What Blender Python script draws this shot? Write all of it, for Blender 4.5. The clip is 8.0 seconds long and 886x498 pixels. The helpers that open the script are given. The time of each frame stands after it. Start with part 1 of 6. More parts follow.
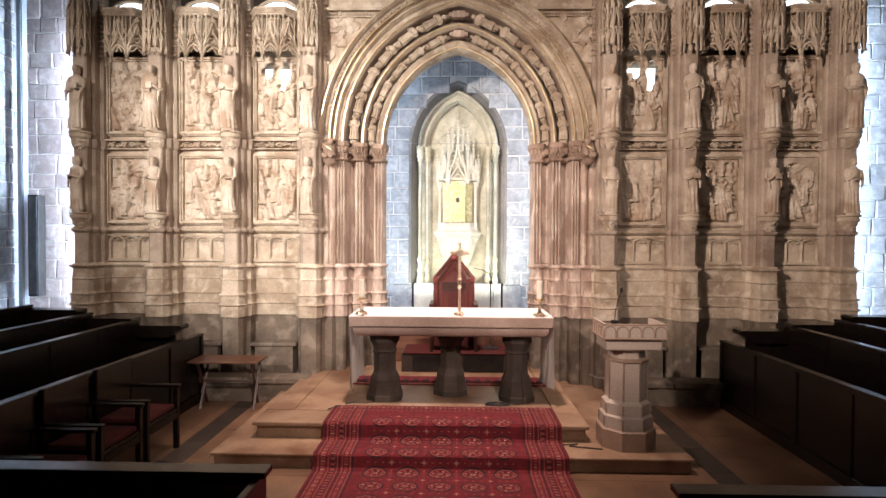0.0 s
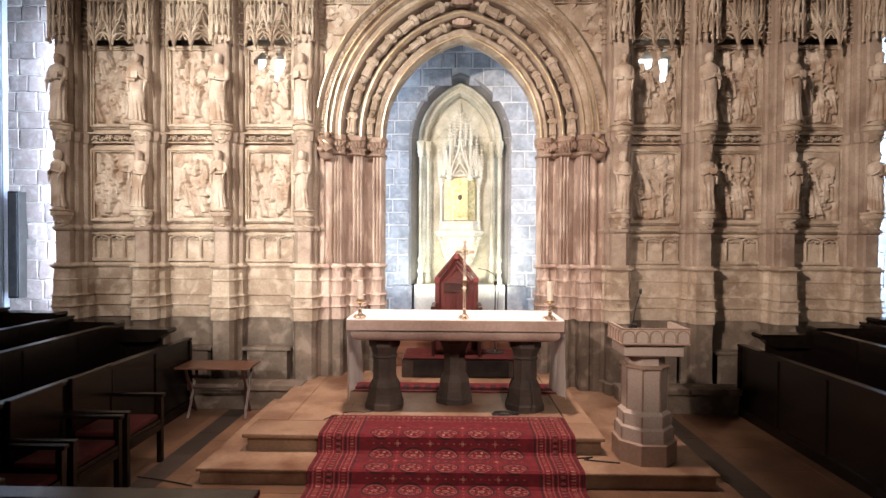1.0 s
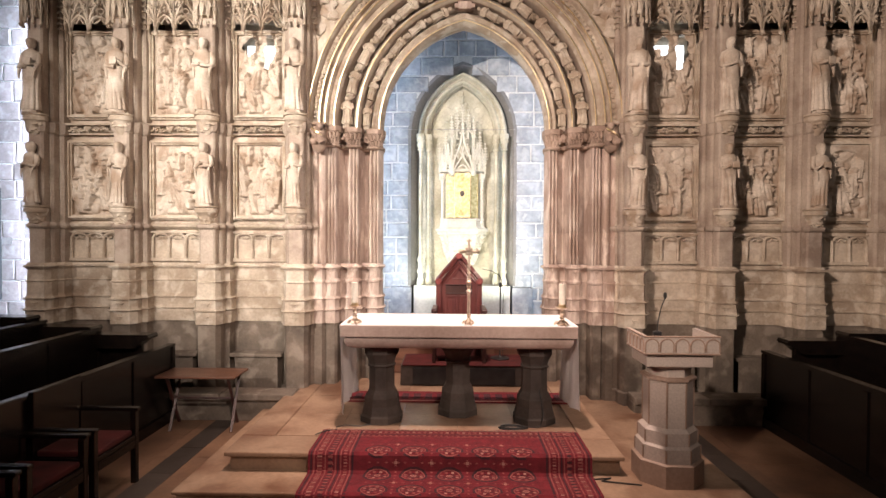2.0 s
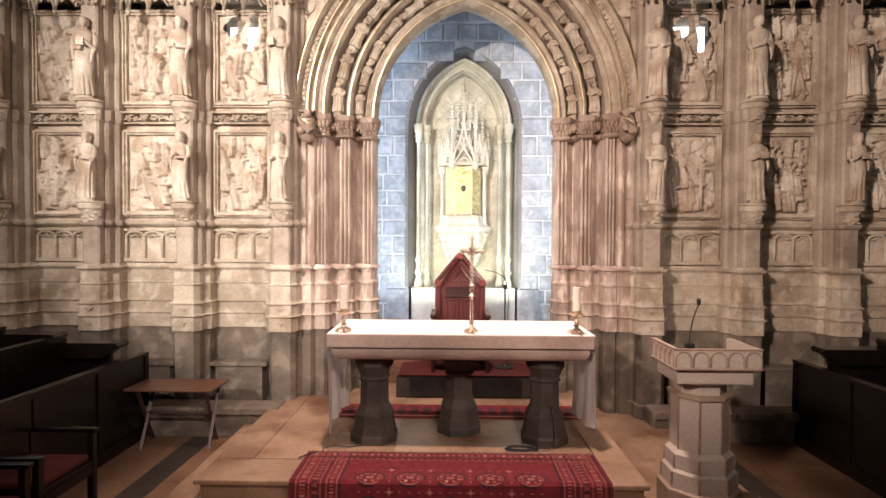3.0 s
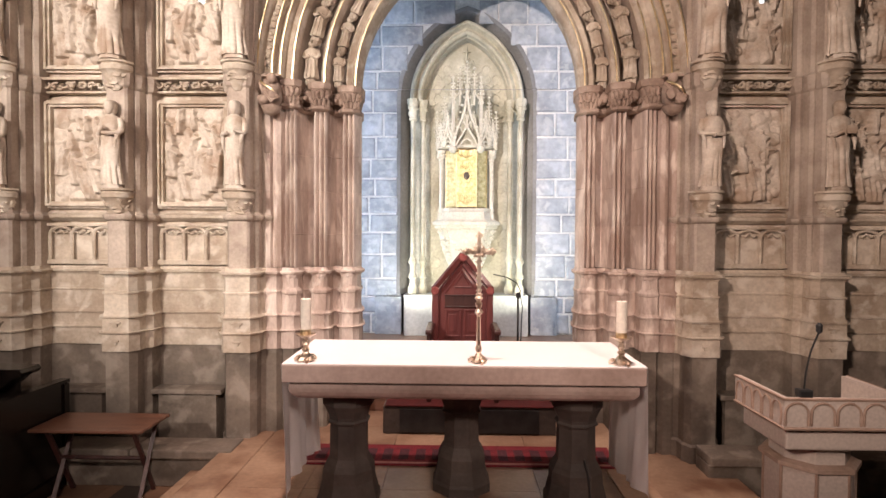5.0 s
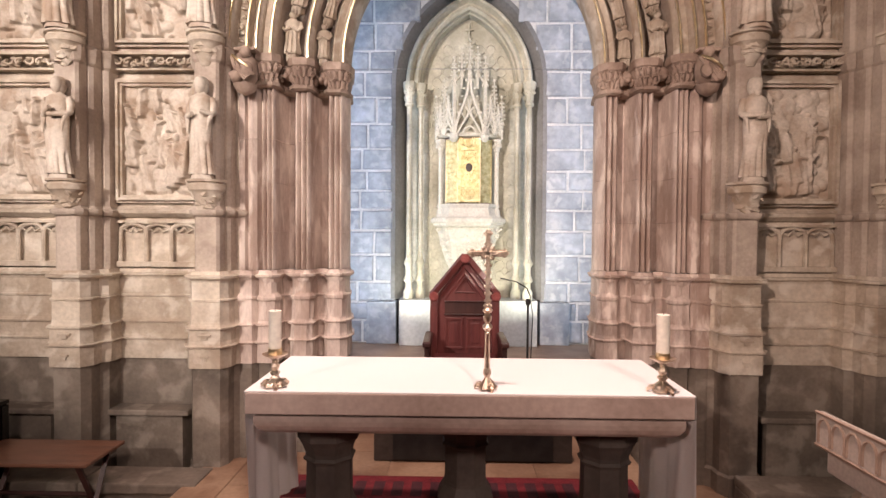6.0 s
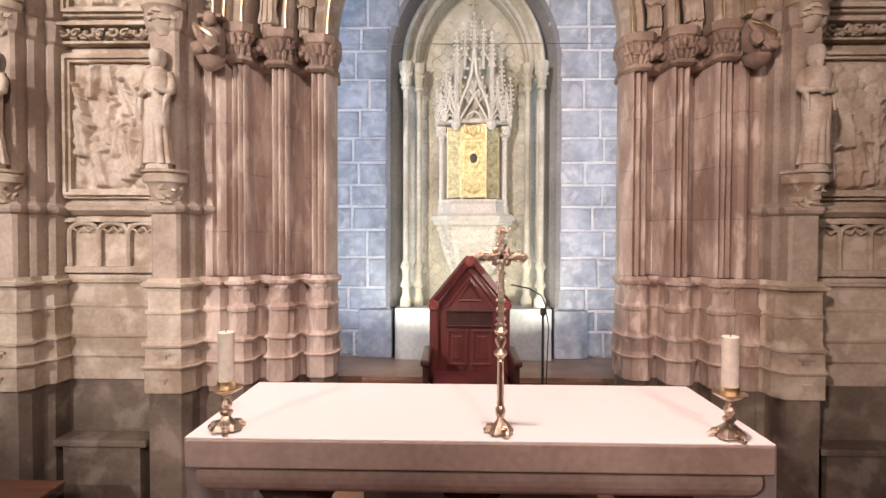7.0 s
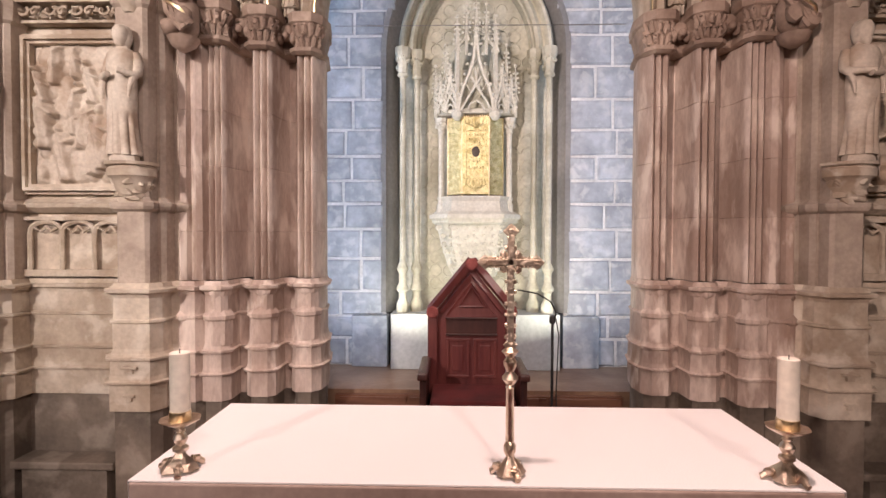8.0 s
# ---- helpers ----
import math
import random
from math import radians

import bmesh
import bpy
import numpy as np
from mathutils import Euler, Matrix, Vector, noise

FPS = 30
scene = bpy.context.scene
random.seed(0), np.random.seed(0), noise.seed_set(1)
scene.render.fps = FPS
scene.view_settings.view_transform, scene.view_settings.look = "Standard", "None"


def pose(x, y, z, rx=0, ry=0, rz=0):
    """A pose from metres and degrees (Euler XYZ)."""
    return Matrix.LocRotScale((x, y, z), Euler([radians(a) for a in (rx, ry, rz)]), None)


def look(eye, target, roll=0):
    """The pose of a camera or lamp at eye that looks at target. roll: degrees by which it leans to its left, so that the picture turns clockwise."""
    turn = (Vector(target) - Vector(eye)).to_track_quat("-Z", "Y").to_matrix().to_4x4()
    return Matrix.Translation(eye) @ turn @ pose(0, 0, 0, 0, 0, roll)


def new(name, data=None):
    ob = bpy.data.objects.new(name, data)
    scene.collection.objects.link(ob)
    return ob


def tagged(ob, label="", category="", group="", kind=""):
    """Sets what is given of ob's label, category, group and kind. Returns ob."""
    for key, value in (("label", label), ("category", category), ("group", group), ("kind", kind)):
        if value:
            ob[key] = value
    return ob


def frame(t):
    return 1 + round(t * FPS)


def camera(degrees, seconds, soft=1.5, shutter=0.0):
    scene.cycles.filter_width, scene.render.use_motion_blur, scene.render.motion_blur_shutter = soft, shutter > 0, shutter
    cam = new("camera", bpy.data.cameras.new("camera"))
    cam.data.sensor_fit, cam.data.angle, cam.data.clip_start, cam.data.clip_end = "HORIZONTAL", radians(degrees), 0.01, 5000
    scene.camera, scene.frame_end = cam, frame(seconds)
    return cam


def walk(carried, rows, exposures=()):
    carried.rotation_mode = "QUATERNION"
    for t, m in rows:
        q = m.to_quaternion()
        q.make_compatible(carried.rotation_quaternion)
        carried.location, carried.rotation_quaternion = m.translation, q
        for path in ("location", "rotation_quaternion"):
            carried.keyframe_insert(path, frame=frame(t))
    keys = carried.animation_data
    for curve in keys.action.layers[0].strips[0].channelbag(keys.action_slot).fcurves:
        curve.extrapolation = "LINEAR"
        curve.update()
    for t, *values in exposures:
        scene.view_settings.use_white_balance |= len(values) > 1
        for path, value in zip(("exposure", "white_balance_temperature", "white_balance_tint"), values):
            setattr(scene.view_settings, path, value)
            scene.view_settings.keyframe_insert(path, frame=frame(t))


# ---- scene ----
cam = camera(79.0, 8.0)
PATH = [
    (0, (0.134, -0.064, 2.076), (0.084, 1.935, 2.037), 0.3),
    (0.5, (0.097, 0.118, 2.048), (0.05, 2.117, 2.015), 0.3),
    (1, (0.049, 0.332, 2.042), (0.01, 2.332, 2.007), 0.3),
    (1.5, (0.023, 0.557, 2.039), (-0.014, 2.556, 2.002), 0.3),
    (3, (-0.003, 1.411, 2.026), (-0.038, 3.41, 1.984), 0.3),
    (3.5, (0.002, 1.707, 2.022), (-0.035, 3.706, 1.978), 0.3),
    (4, (0.005, 2.048, 2.012), (-0.034, 4.047, 1.968), 0.3),
    (4.5, (0.012, 2.354, 2.009), (-0.031, 4.353, 1.964), 0.3),
    (6, (-0.018, 3.336, 1.999), (-0.054, 5.335, 1.95), 0.4),
    (6.5, (-0.023, 3.642, 2.001), (-0.063, 5.641, 1.95), 0.3),
    (7, (-0.016, 3.998, 1.992), (-0.063, 5.997, 1.945), 0.2),
    (7.5, (-0.011, 4.268, 1.997), (-0.062, 6.266, 1.95), 0.2),
    (8, (-0.013, 4.379, 1.999), (-0.064, 6.378, 1.948), 0.2),
]
walk(cam, [(t, look(eye, target, roll)) for t, eye, target, roll in PATH],
     [(0.0, 0.06, 6500, 10), (3.0, 0.02, 6470, 10), (4.5, -0.14, 6460, 12), (6.0, -0.38, 6450, 15), (7.0, -0.54, 6450, 17), (8.0, -0.68, 6450, 18)])

# ---- light ----
XC = 0.15          # centre line of the chapel's end wall
FLOOR = -0.20


def lamp(name, kind, m, watts, colour, size=0.3, size_y=None, cone=60, blend=0.6):
    data = bpy.data.lights.new(name, kind)
    data.energy, data.color = watts, colour
    if kind == "AREA":
        data.size = size
        if size_y:
            data.shape, data.size_y = "RECTANGLE", size_y
    elif kind == "SPOT":
        data.shadow_soft_size, data.spot_size, data.spot_blend = size, radians(cone), blend
    ob = new(name, data)
    ob.matrix_world = m
    return ob


WARM, COOL, PALE = (1.0, 0.805, 0.69), (0.66, 0.80, 1.0), (1.0, 1.0, 0.80)
lamp("spot_key_west", "SPOT", look((-5.0, -2.0, 5.4), (-2.1, 8.0, 3.3)), 7000, (1.0, 0.875, 0.77), 0.12, cone=39, blend=1.0)
lamp("spot_key_east", "SPOT", look((-5.0, -2.2, 5.4), (4.1, 8.0, 3.2)), 5600, (1.0, 0.765, 0.63), 0.24, cone=40, blend=1.0)
lamp("spot_west", "SPOT", look((-6.0, 3.0, 5.2), (-3.6, 8.0, 3.0)), 420, WARM, 0.22, cone=74, blend=0.8)
lamp("spot_east", "SPOT", look((6.3, 1.0, 5.2), (2.9, 8.0, 3.0)), 130, WARM, 0.30, cone=74, blend=0.8)
lamp("spot_front", "SPOT", look((2.4, -2.4, 6.8), (-1.0, 7.6, 2.2)), 2600, (1.0, 0.785, 0.67), 0.45, cone=46, blend=0.9)
lamp("spot_altar", "SPOT", look((-0.3, 5.0, 9.2), (-0.1, 6.2, 0.2)), 4300, (1.0, 0.73, 0.62), 0.25, cone=42, blend=1.0)
lamp("led_west", "AREA", pose(-5.80, 8.42, 2.9, 90, 0, 40), 230, COOL, 0.08, 5.4)
lamp("led_east", "AREA", pose(6.10, 8.42, 2.9, 90, 0, -40), 170, COOL, 0.08, 5.4)
lamp("led_niche_west", "AREA", look((XC - 1.30, 8.52, 3.1), (XC - 0.6, 9.4, 3.2)), 24, (0.60, 0.77, 1.0), 0.06, 4.2)
lamp("led_niche_east", "AREA", look((XC + 1.30, 8.52, 3.1), (XC + 0.6, 9.4, 3.2)), 16, (0.60, 0.77, 1.0), 0.06, 4.2)
lamp("shrine_light_west", "AREA", look((XC - 0.62, 8.7, 1.2), (XC - 0.2, 9.4, 3.4)), 9.0, PALE, 0.25, 0.08)
lamp("shrine_light_east", "AREA", look((XC + 0.62, 8.7, 1.2), (XC + 0.2, 9.4, 3.4)), 9.0, PALE, 0.25, 0.08)

world = bpy.data.worlds.new("world")
world.use_nodes = True
scene.world = world
world.node_tree.nodes["Background"].inputs[0].default_value = (0.9, 0.8, 0.7, 1)
world.node_tree.nodes["Background"].inputs[1].default_value = 0.005


# ---- materials ----
def material(name, low, high, scale=3.0, rough=0.8, bump=0.25, fine=45.0, metal=0.0, stain=None, amount=0.45, stain_scale=1.3, spread=0.0, stretch=(1, 1, 1), coat=0.0, pale=None, pale_amount=0.5):
    m = bpy.data.materials.new(name)
    m.use_nodes = True
    nt = m.node_tree
    b = nt.nodes["Principled BSDF"]
    geo = nt.nodes.new("ShaderNodeNewGeometry")
    mp = nt.nodes.new("ShaderNodeMapping")
    mp.inputs["Scale"].default_value = stretch
    nt.links.new(geo.outputs["Position"], mp.inputs["Vector"])

    def noise_at(s, detail=6.0, dist=0.0):
        n = nt.nodes.new("ShaderNodeTexNoise")
        n.inputs["Scale"].default_value, n.inputs["Detail"].default_value, n.inputs["Distortion"].default_value = s, detail, dist
        nt.links.new(mp.outputs["Vector"], n.inputs["Vector"])
        return n.outputs["Fac"]

    def ramp(fac, stops):
        r = nt.nodes.new("ShaderNodeValToRGB")
        e = r.color_ramp.elements
        e[0].position, e[0].color = stops[0][0], (*stops[0][1], 1)
        e[1].position, e[1].color = stops[1][0], (*stops[1][1], 1)
        nt.links.new(fac, r.inputs["Fac"])
        return r.outputs["Color"]

    def mix(a, bb, fac, mode="MIX"):
        x = nt.nodes.new("ShaderNodeMix")
        x.data_type, x.blend_type = "RGBA", mode
        for sock, v in ((x.inputs[6], a), (x.inputs[7], bb), (x.inputs[0], fac)):
            if isinstance(v, (int, float)):
                sock.default_value = v
            elif isinstance(v, tuple):
                sock.default_value = (*v, 1)
            else:
                nt.links.new(v, sock)
        return x.outputs[2]

    col = ramp(noise_at(scale), [(0.32, low), (0.68, high)])
    grain = ramp(noise_at(fine, 4), [(0.3, (0.84, 0.84, 0.84)), (0.7, (1.06, 1.06, 1.06))])
    col = mix(col, grain, 1.0, "MULTIPLY")
    if stain:
        f = ramp(noise_at(stain_scale, 8, 0.3), [(0.46, (0, 0, 0)), (0.66, (1, 1, 1))])
        k = nt.nodes.new("ShaderNodeMath")
        k.operation = "MULTIPLY"
        k.inputs[1].default_value = amount
        nt.links.new(f, k.inputs[0])
        col = mix(col, stain, k.outputs[0])
    if pale:
        f = ramp(noise_at(stain_scale * 2.7, 9, 0.25), [(0.52, (0, 0, 0)), (0.64, (pale_amount,) * 3)])
        col = mix(col, pale, f)
    if spread:
        info = nt.nodes.new("ShaderNodeObjectInfo")
        v = ramp(info.outputs["Random"], [(0.0, (1 - spread,) * 3), (1.0, (1 + spread * 0.6,) * 3)])
        col = mix(col, v, 1.0, "MULTIPLY")
    nt.links.new(col, b.inputs["Base Color"])
    b.inputs["Roughness"].default_value, b.inputs["Metallic"].default_value = rough, metal
    b.inputs["Coat Weight"].default_value = coat
    if bump:
        bp = nt.nodes.new("ShaderNodeBump")
        bp.inputs["Strength"].default_value, bp.inputs["Distance"].default_value = bump, 0.01
        nt.links.new(noise_at(fine * 0.8, 8), bp.inputs["Height"])
        nt.links.new(bp.outputs["Normal"], b.inputs["Normal"])
    return m


def glow(name, colour, strength):
    m = bpy.data.materials.new(name)
    m.use_nodes = True
    b = m.node_tree.nodes["Principled BSDF"]
    b.inputs["Base Color"].default_value = (*colour, 1)
    b.inputs["Emission Color"].default_value, b.inputs["Emission Strength"].default_value = (*colour, 1), strength
    return m


ALABASTER = material("alabaster", (0.46, 0.385, 0.31), (0.70, 0.63, 0.54), 3.0, 0.6, 0.35, 45, stain=(0.29, 0.19, 0.12), amount=0.7, stain_scale=4.5)
CREAM = material("cream_limestone", (0.39, 0.315, 0.24), (0.66, 0.58, 0.475), 2.3, 0.85, 0.5, 30, stain=(0.24, 0.165, 0.11), amount=0.55, stain_scale=2.2, pale=(0.74, 0.69, 0.60), pale_amount=0.5, spread=0.08)
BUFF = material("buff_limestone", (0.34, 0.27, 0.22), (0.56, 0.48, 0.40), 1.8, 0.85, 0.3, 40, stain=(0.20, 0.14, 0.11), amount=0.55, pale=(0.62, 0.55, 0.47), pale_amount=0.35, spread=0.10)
BROWNSTONE = material("brown_capital_stone", (0.25, 0.175, 0.135), (0.48, 0.365, 0.295), 5.0, 0.75, 0.4, 36, stain=(0.17, 0.105, 0.075), amount=0.6, stain_scale=4.0)
ROSE = material("rose_limestone", (0.40, 0.30, 0.25), (0.70, 0.59, 0.52), 2.2, 0.8, 0.35, 30, stain=(0.26, 0.165, 0.125), amount=0.6, stain_scale=1.7, stretch=(1.9, 1.9, 0.7), pale=(0.76, 0.66, 0.585), pale_amount=0.75, spread=0.10)
GREY = material("grey_plinth_stone", (0.135, 0.108, 0.085), (0.245, 0.20, 0.16), 2.4, 0.8, 0.5, 30, stain=(0.085, 0.072, 0.06), amount=0.55, stain_scale=1.8, pale=(0.42, 0.37, 0.31), pale_amount=0.4)
ASHLAR = material("grey_ashlar", (0.34, 0.365, 0.40), (0.53, 0.56, 0.60), 5.0, 0.9, 1.0, 18, stain=(0.22, 0.235, 0.26), amount=0.5, stain_scale=4.2, spread=0.16, pale=(0.62, 0.63, 0.62), pale_amount=0.5)
MORTAR = material("pale_mortar", (0.58, 0.58, 0.56), (0.78, 0.77, 0.75), 4.0, 0.95, 0.6, 40)
BROWN_ASHLAR = material("brown_ashlar", (0.27, 0.22, 0.21), (0.46, 0.39, 0.38), 3.2, 0.9, 0.8, 22, stain=(0.15, 0.12, 0.115), amount=0.55, stain_scale=3.2, spread=0.32, pale=(0.58, 0.54, 0.53), pale_amount=0.4)
PLASTER = material("dark_plaster_band", (0.20, 0.20, 0.20), (0.34, 0.33, 0.32), 1.6, 0.85, 0.2, 30, stain=(0.12, 0.12, 0.12), amount=0.5)
CARVED = material("white_carved_stone", (0.62, 0.60, 0.51), (0.84, 0.82, 0.73), 6.0, 0.55, 0.3, 40, stain=(0.40, 0.37, 0.28), amount=0.4, stain_scale=6.0)
SHRINE = material("pale_shrine_stone", (0.42, 0.40, 0.305), (0.68, 0.66, 0.545), 3.2, 0.6, 0.45, 34, stain=(0.30, 0.28, 0.20), amount=0.65, stain_scale=3.0)
WHITE_STONE = material("white_block_stone", (0.44, 0.455, 0.44), (0.58, 0.59, 0.57), 2.0, 0.6, 0.1, 30)
GILT = material("gilding", (0.72, 0.56, 0.32), (0.92, 0.78, 0.52), 9.0, 0.32, 0.25, 60, metal=1.0)
GOLD = material("embossed_gold", (0.55, 0.45, 0.20), (0.86, 0.77, 0.46), 22.0, 0.46, 0.8, 70, metal=1.0)
BRASS = material("old_silver_gilt", (0.54, 0.41, 0.30), (0.84, 0.72, 0.60), 14.0, 0.38, 0.5, 60, metal=1.0)
MARBLE = material("pinkish_altar_marble", (0.31, 0.23, 0.195), (0.44, 0.34, 0.295), 2.4, 0.45, 0.1, 30, stain=(0.56, 0.46, 0.41), amount=0.35, stain_scale=2.5)
# grey stone darkened in its colour to carry the shade under the altar
LEGSTONE = material("grey_leg_stone_shaded", (0.046, 0.035, 0.029), (0.098, 0.078, 0.066), 4.0, 0.75, 0.4, 30, stain=(0.04, 0.032, 0.028), amount=0.5)
LINEN = material("white_linen", (0.84, 0.82, 0.82), (0.88, 0.86, 0.86), 1.2, 0.9, 0.03, 260)
AMBO = material("pale_lectern_stone", (0.47, 0.40, 0.355), (0.53, 0.455, 0.40), 1.2, 0.6, 0.06, 60)
AMBO_DARK = material("brown_lectern_trim", (0.30, 0.21, 0.16), (0.40, 0.29, 0.23), 4.0, 0.55, 0.2, 36)
DARKWOOD = material("dark_walnut", (0.004, 0.0028, 0.0025), (0.011, 0.007, 0.0055), 3.0, 0.27, 0.08, 30, stretch=(5, 0.6, 5))
REDWOOD = material("red_mahogany", (0.095, 0.020, 0.020), (0.165, 0.042, 0.036), 4.0, 0.42, 0.2, 40, stretch=(5, 5, 0.7), coat=0.2)
REDDARK = material("dark_mahogany", (0.035, 0.012, 0.011), (0.07, 0.025, 0.02), 4.0, 0.4, 0.2, 40, stretch=(5, 5, 0.7))
TABLEWOOD = material("brown_table_wood", (0.11, 0.048, 0.03), (0.20, 0.092, 0.056), 3.0, 0.4, 0.2, 40, stretch=(0.6, 6, 6), coat=0.2)
CUSHION = material("red_velvet", (0.05, 0.004, 0.004), (0.10, 0.010, 0.010), 6.0, 0.95, 0.3, 120)
BLACK = material("black_plastic", (0.012, 0.012, 0.013), (0.03, 0.03, 0.03), 8.0, 0.45, 0.1, 60)
CHROME = material("dull_steel", (0.35, 0.35, 0.36), (0.5, 0.5, 0.5), 8.0, 0.35, 0.05, 60, metal=1.0)
PAINTED = material("blue_grey_paint", (0.33, 0.38, 0.45), (0.42, 0.48, 0.55), 2.0, 0.5, 0.1, 40)
SPEAKER = material("blue_grey_cloth", (0.10, 0.13, 0.16), (0.16, 0.19, 0.23), 6.0, 0.9, 0.3, 200)
WAX = material("ivory_wax", (0.84, 0.77, 0.66), (0.88, 0.82, 0.72), 5.0, 0.5, 0.06, 30)
FLOORTILE = material("ochre_floor_stone", (0.13, 0.07, 0.042), (0.27, 0.16, 0.10), 1.8, 0.36, 0.15, 30, stain=(0.075, 0.042, 0.03), amount=0.6, spread=0.15)
STEPSTONE = material("pale_step_stone", (0.235, 0.145, 0.095), (0.41, 0.28, 0.19), 1.6, 0.34, 0.15, 30, stain=(0.13, 0.055, 0.03), amount=0.75, stain_scale=2.6, spread=0.16)
DARKTILE = material("dark_border_stone", (0.035, 0.027, 0.023), (0.07, 0.055, 0.047), 3.0, 0.45, 0.15, 30)
VAULT = material("vault_stone", (0.10, 0.09, 0.08), (0.17, 0.15, 0.13), 1.2, 0.9, 0.3, 20)
LED = glow("led_white", (0.86, 0.93, 1.0), 2.6)
RED = material("rug_red", (0.10, 0.005, 0.011), (0.175, 0.012, 0.02), 14.0, 0.95, 0.6, 150)
RUG_DARK = material("rug_navy", (0.034, 0.007, 0.013), (0.062, 0.013, 0.019), 20.0, 0.95, 0.5, 150)
RUG_ROSE = material("rug_rose", (0.20, 0.045, 0.042), (0.31, 0.09, 0.08), 20.0, 0.95, 0.5, 150)
RUG_IVORY = material("rug_ivory", (0.28, 0.115, 0.095), (0.42, 0.21, 0.175), 20.0, 0.95, 0.5, 150)


# ---- building helpers ----
def smooth_all(me):
    me.polygons.foreach_set("use_smooth", [True] * len(me.polygons))


def mesh_of(bm, mat_, smooth=False, name="mesh"):
    me = bpy.data.meshes.new(name)
    bmesh.ops.recalc_face_normals(bm, faces=bm.faces[:])
    bm.to_mesh(me)
    bm.free()
    me.materials.append(mat_)
    if smooth:
        smooth_all(me)
        me.set_sharp_from_angle(angle=radians(40))
    return me


def thing(name, label, category, group="", kind="", at=(0, 0, 0)):
    ob = new(name)
    ob.empty_display_size = 0.1
    ob.location = at
    return tagged(ob, label, category, group, kind)


def part(name, bm, mat_, parent, label="", smooth=False, at=None, me=None):
    """One mesh object under a thing or a part; me: a mesh that is shared with an alike part."""
    ob = new(name, me or mesh_of(bm, mat_, smooth, name))
    ob.parent = parent
    if at:
        ob.matrix_basis = at if isinstance(at, Matrix) else Matrix.Translation(at)
    if label:
        ob["label"] = label
    return ob


def B():
    return bmesh.new()


def box(bm, x0, x1, y0, y1, z0, z1, bevel=0.0, m=None):
    vs = [bm.verts.new(v) for v in ((x0, y0, z0), (x1, y0, z0), (x1, y1, z0), (x0, y1, z0), (x0, y0, z1), (x1, y0, z1), (x1, y1, z1), (x0, y1, z1))]
    fs = [bm.faces.new([vs[i] for i in q]) for q in ((3, 2, 1, 0), (4, 5, 6, 7), (0, 1, 5, 4), (1, 2, 6, 5), (2, 3, 7, 6), (3, 0, 4, 7))]
    if m:
        for v in vs:
            v.co = m @ v.co
    if bevel:
        bmesh.ops.bevel(bm, geom=list({e for f in fs for e in f.edges}), offset=bevel, segments=2, affect="EDGES", profile=0.6)
    return bm


def lathe(bm, profile, n=20, at=(0, 0, 0), squash=1.0, wobble=None):
    """profile: (radius, z) from the bottom upwards."""
    rings = []
    for r, z in profile:
        ring = []
        for i in range(n):
            a = 2 * math.pi * i / n
            rr = r * (wobble(a, z) if wobble else 1)
            ring.append(bm.verts.new((at[0] + rr * math.cos(a), at[1] + rr * squash * math.sin(a), at[2] + z)))
        rings.append(ring)
    for a, b in zip(rings, rings[1:]):
        for i in range(n):
            bm.faces.new((a[i], a[(i + 1) % n], b[(i + 1) % n], b[i]))
    bm.faces.new(rings[0][::-1])
    bm.faces.new(rings[-1])
    return bm


def tube(bm, pts, r, n=5, closed=False, taper=None):
    pts = [Vector(p) for p in pts]
    rings = []
    k = len(pts)
    for i, p in enumerate(pts):
        a = pts[i - 1] if (i or closed) else p
        b = pts[(i + 1) % k] if (i < k - 1 or closed) else p
        d = (b - a).normalized()
        side = d.cross(Vector((0, 1, 0)))
        if side.length < 1e-3:
            side = d.cross(Vector((1, 0, 0)))
        side.normalize()
        up = side.cross(d)
        rr = r * (taper(i / max(1, k - 1)) if taper else 1)
        rings.append([bm.verts.new(p + rr * (math.cos(2 * math.pi * j / n + 0.4) * side + math.sin(2 * math.pi * j / n + 0.4) * up)) for j in range(n)])
    for i in range(k if closed else k - 1):
        a, b = rings[i], rings[(i + 1) % k]
        for j in range(n):
            bm.faces.new((a[j], a[(j + 1) % n], b[(j + 1) % n], b[j]))
    if not closed:
        bm.faces.new(rings[0][::-1])
        bm.faces.new(rings[-1])
    return bm


def blob(bm, x, y, z, rx, ry, rz, rng, rough=0.25, sub=1):
    """A lump of carving."""
    m = Matrix.Translation((x, y, z)) @ Euler([rng.uniform(0, 3) for _ in range(3)]).to_matrix().to_4x4()
    got = bmesh.ops.create_icosphere(bm, subdivisions=sub, radius=1.0)["verts"]
    for v in got:
        k = 1 + rng.uniform(-rough, rough)
        p = v.co * k
        v.co = Vector((x + p.x * rx, y + p.y * ry, z + p.z * rz))
    return bm


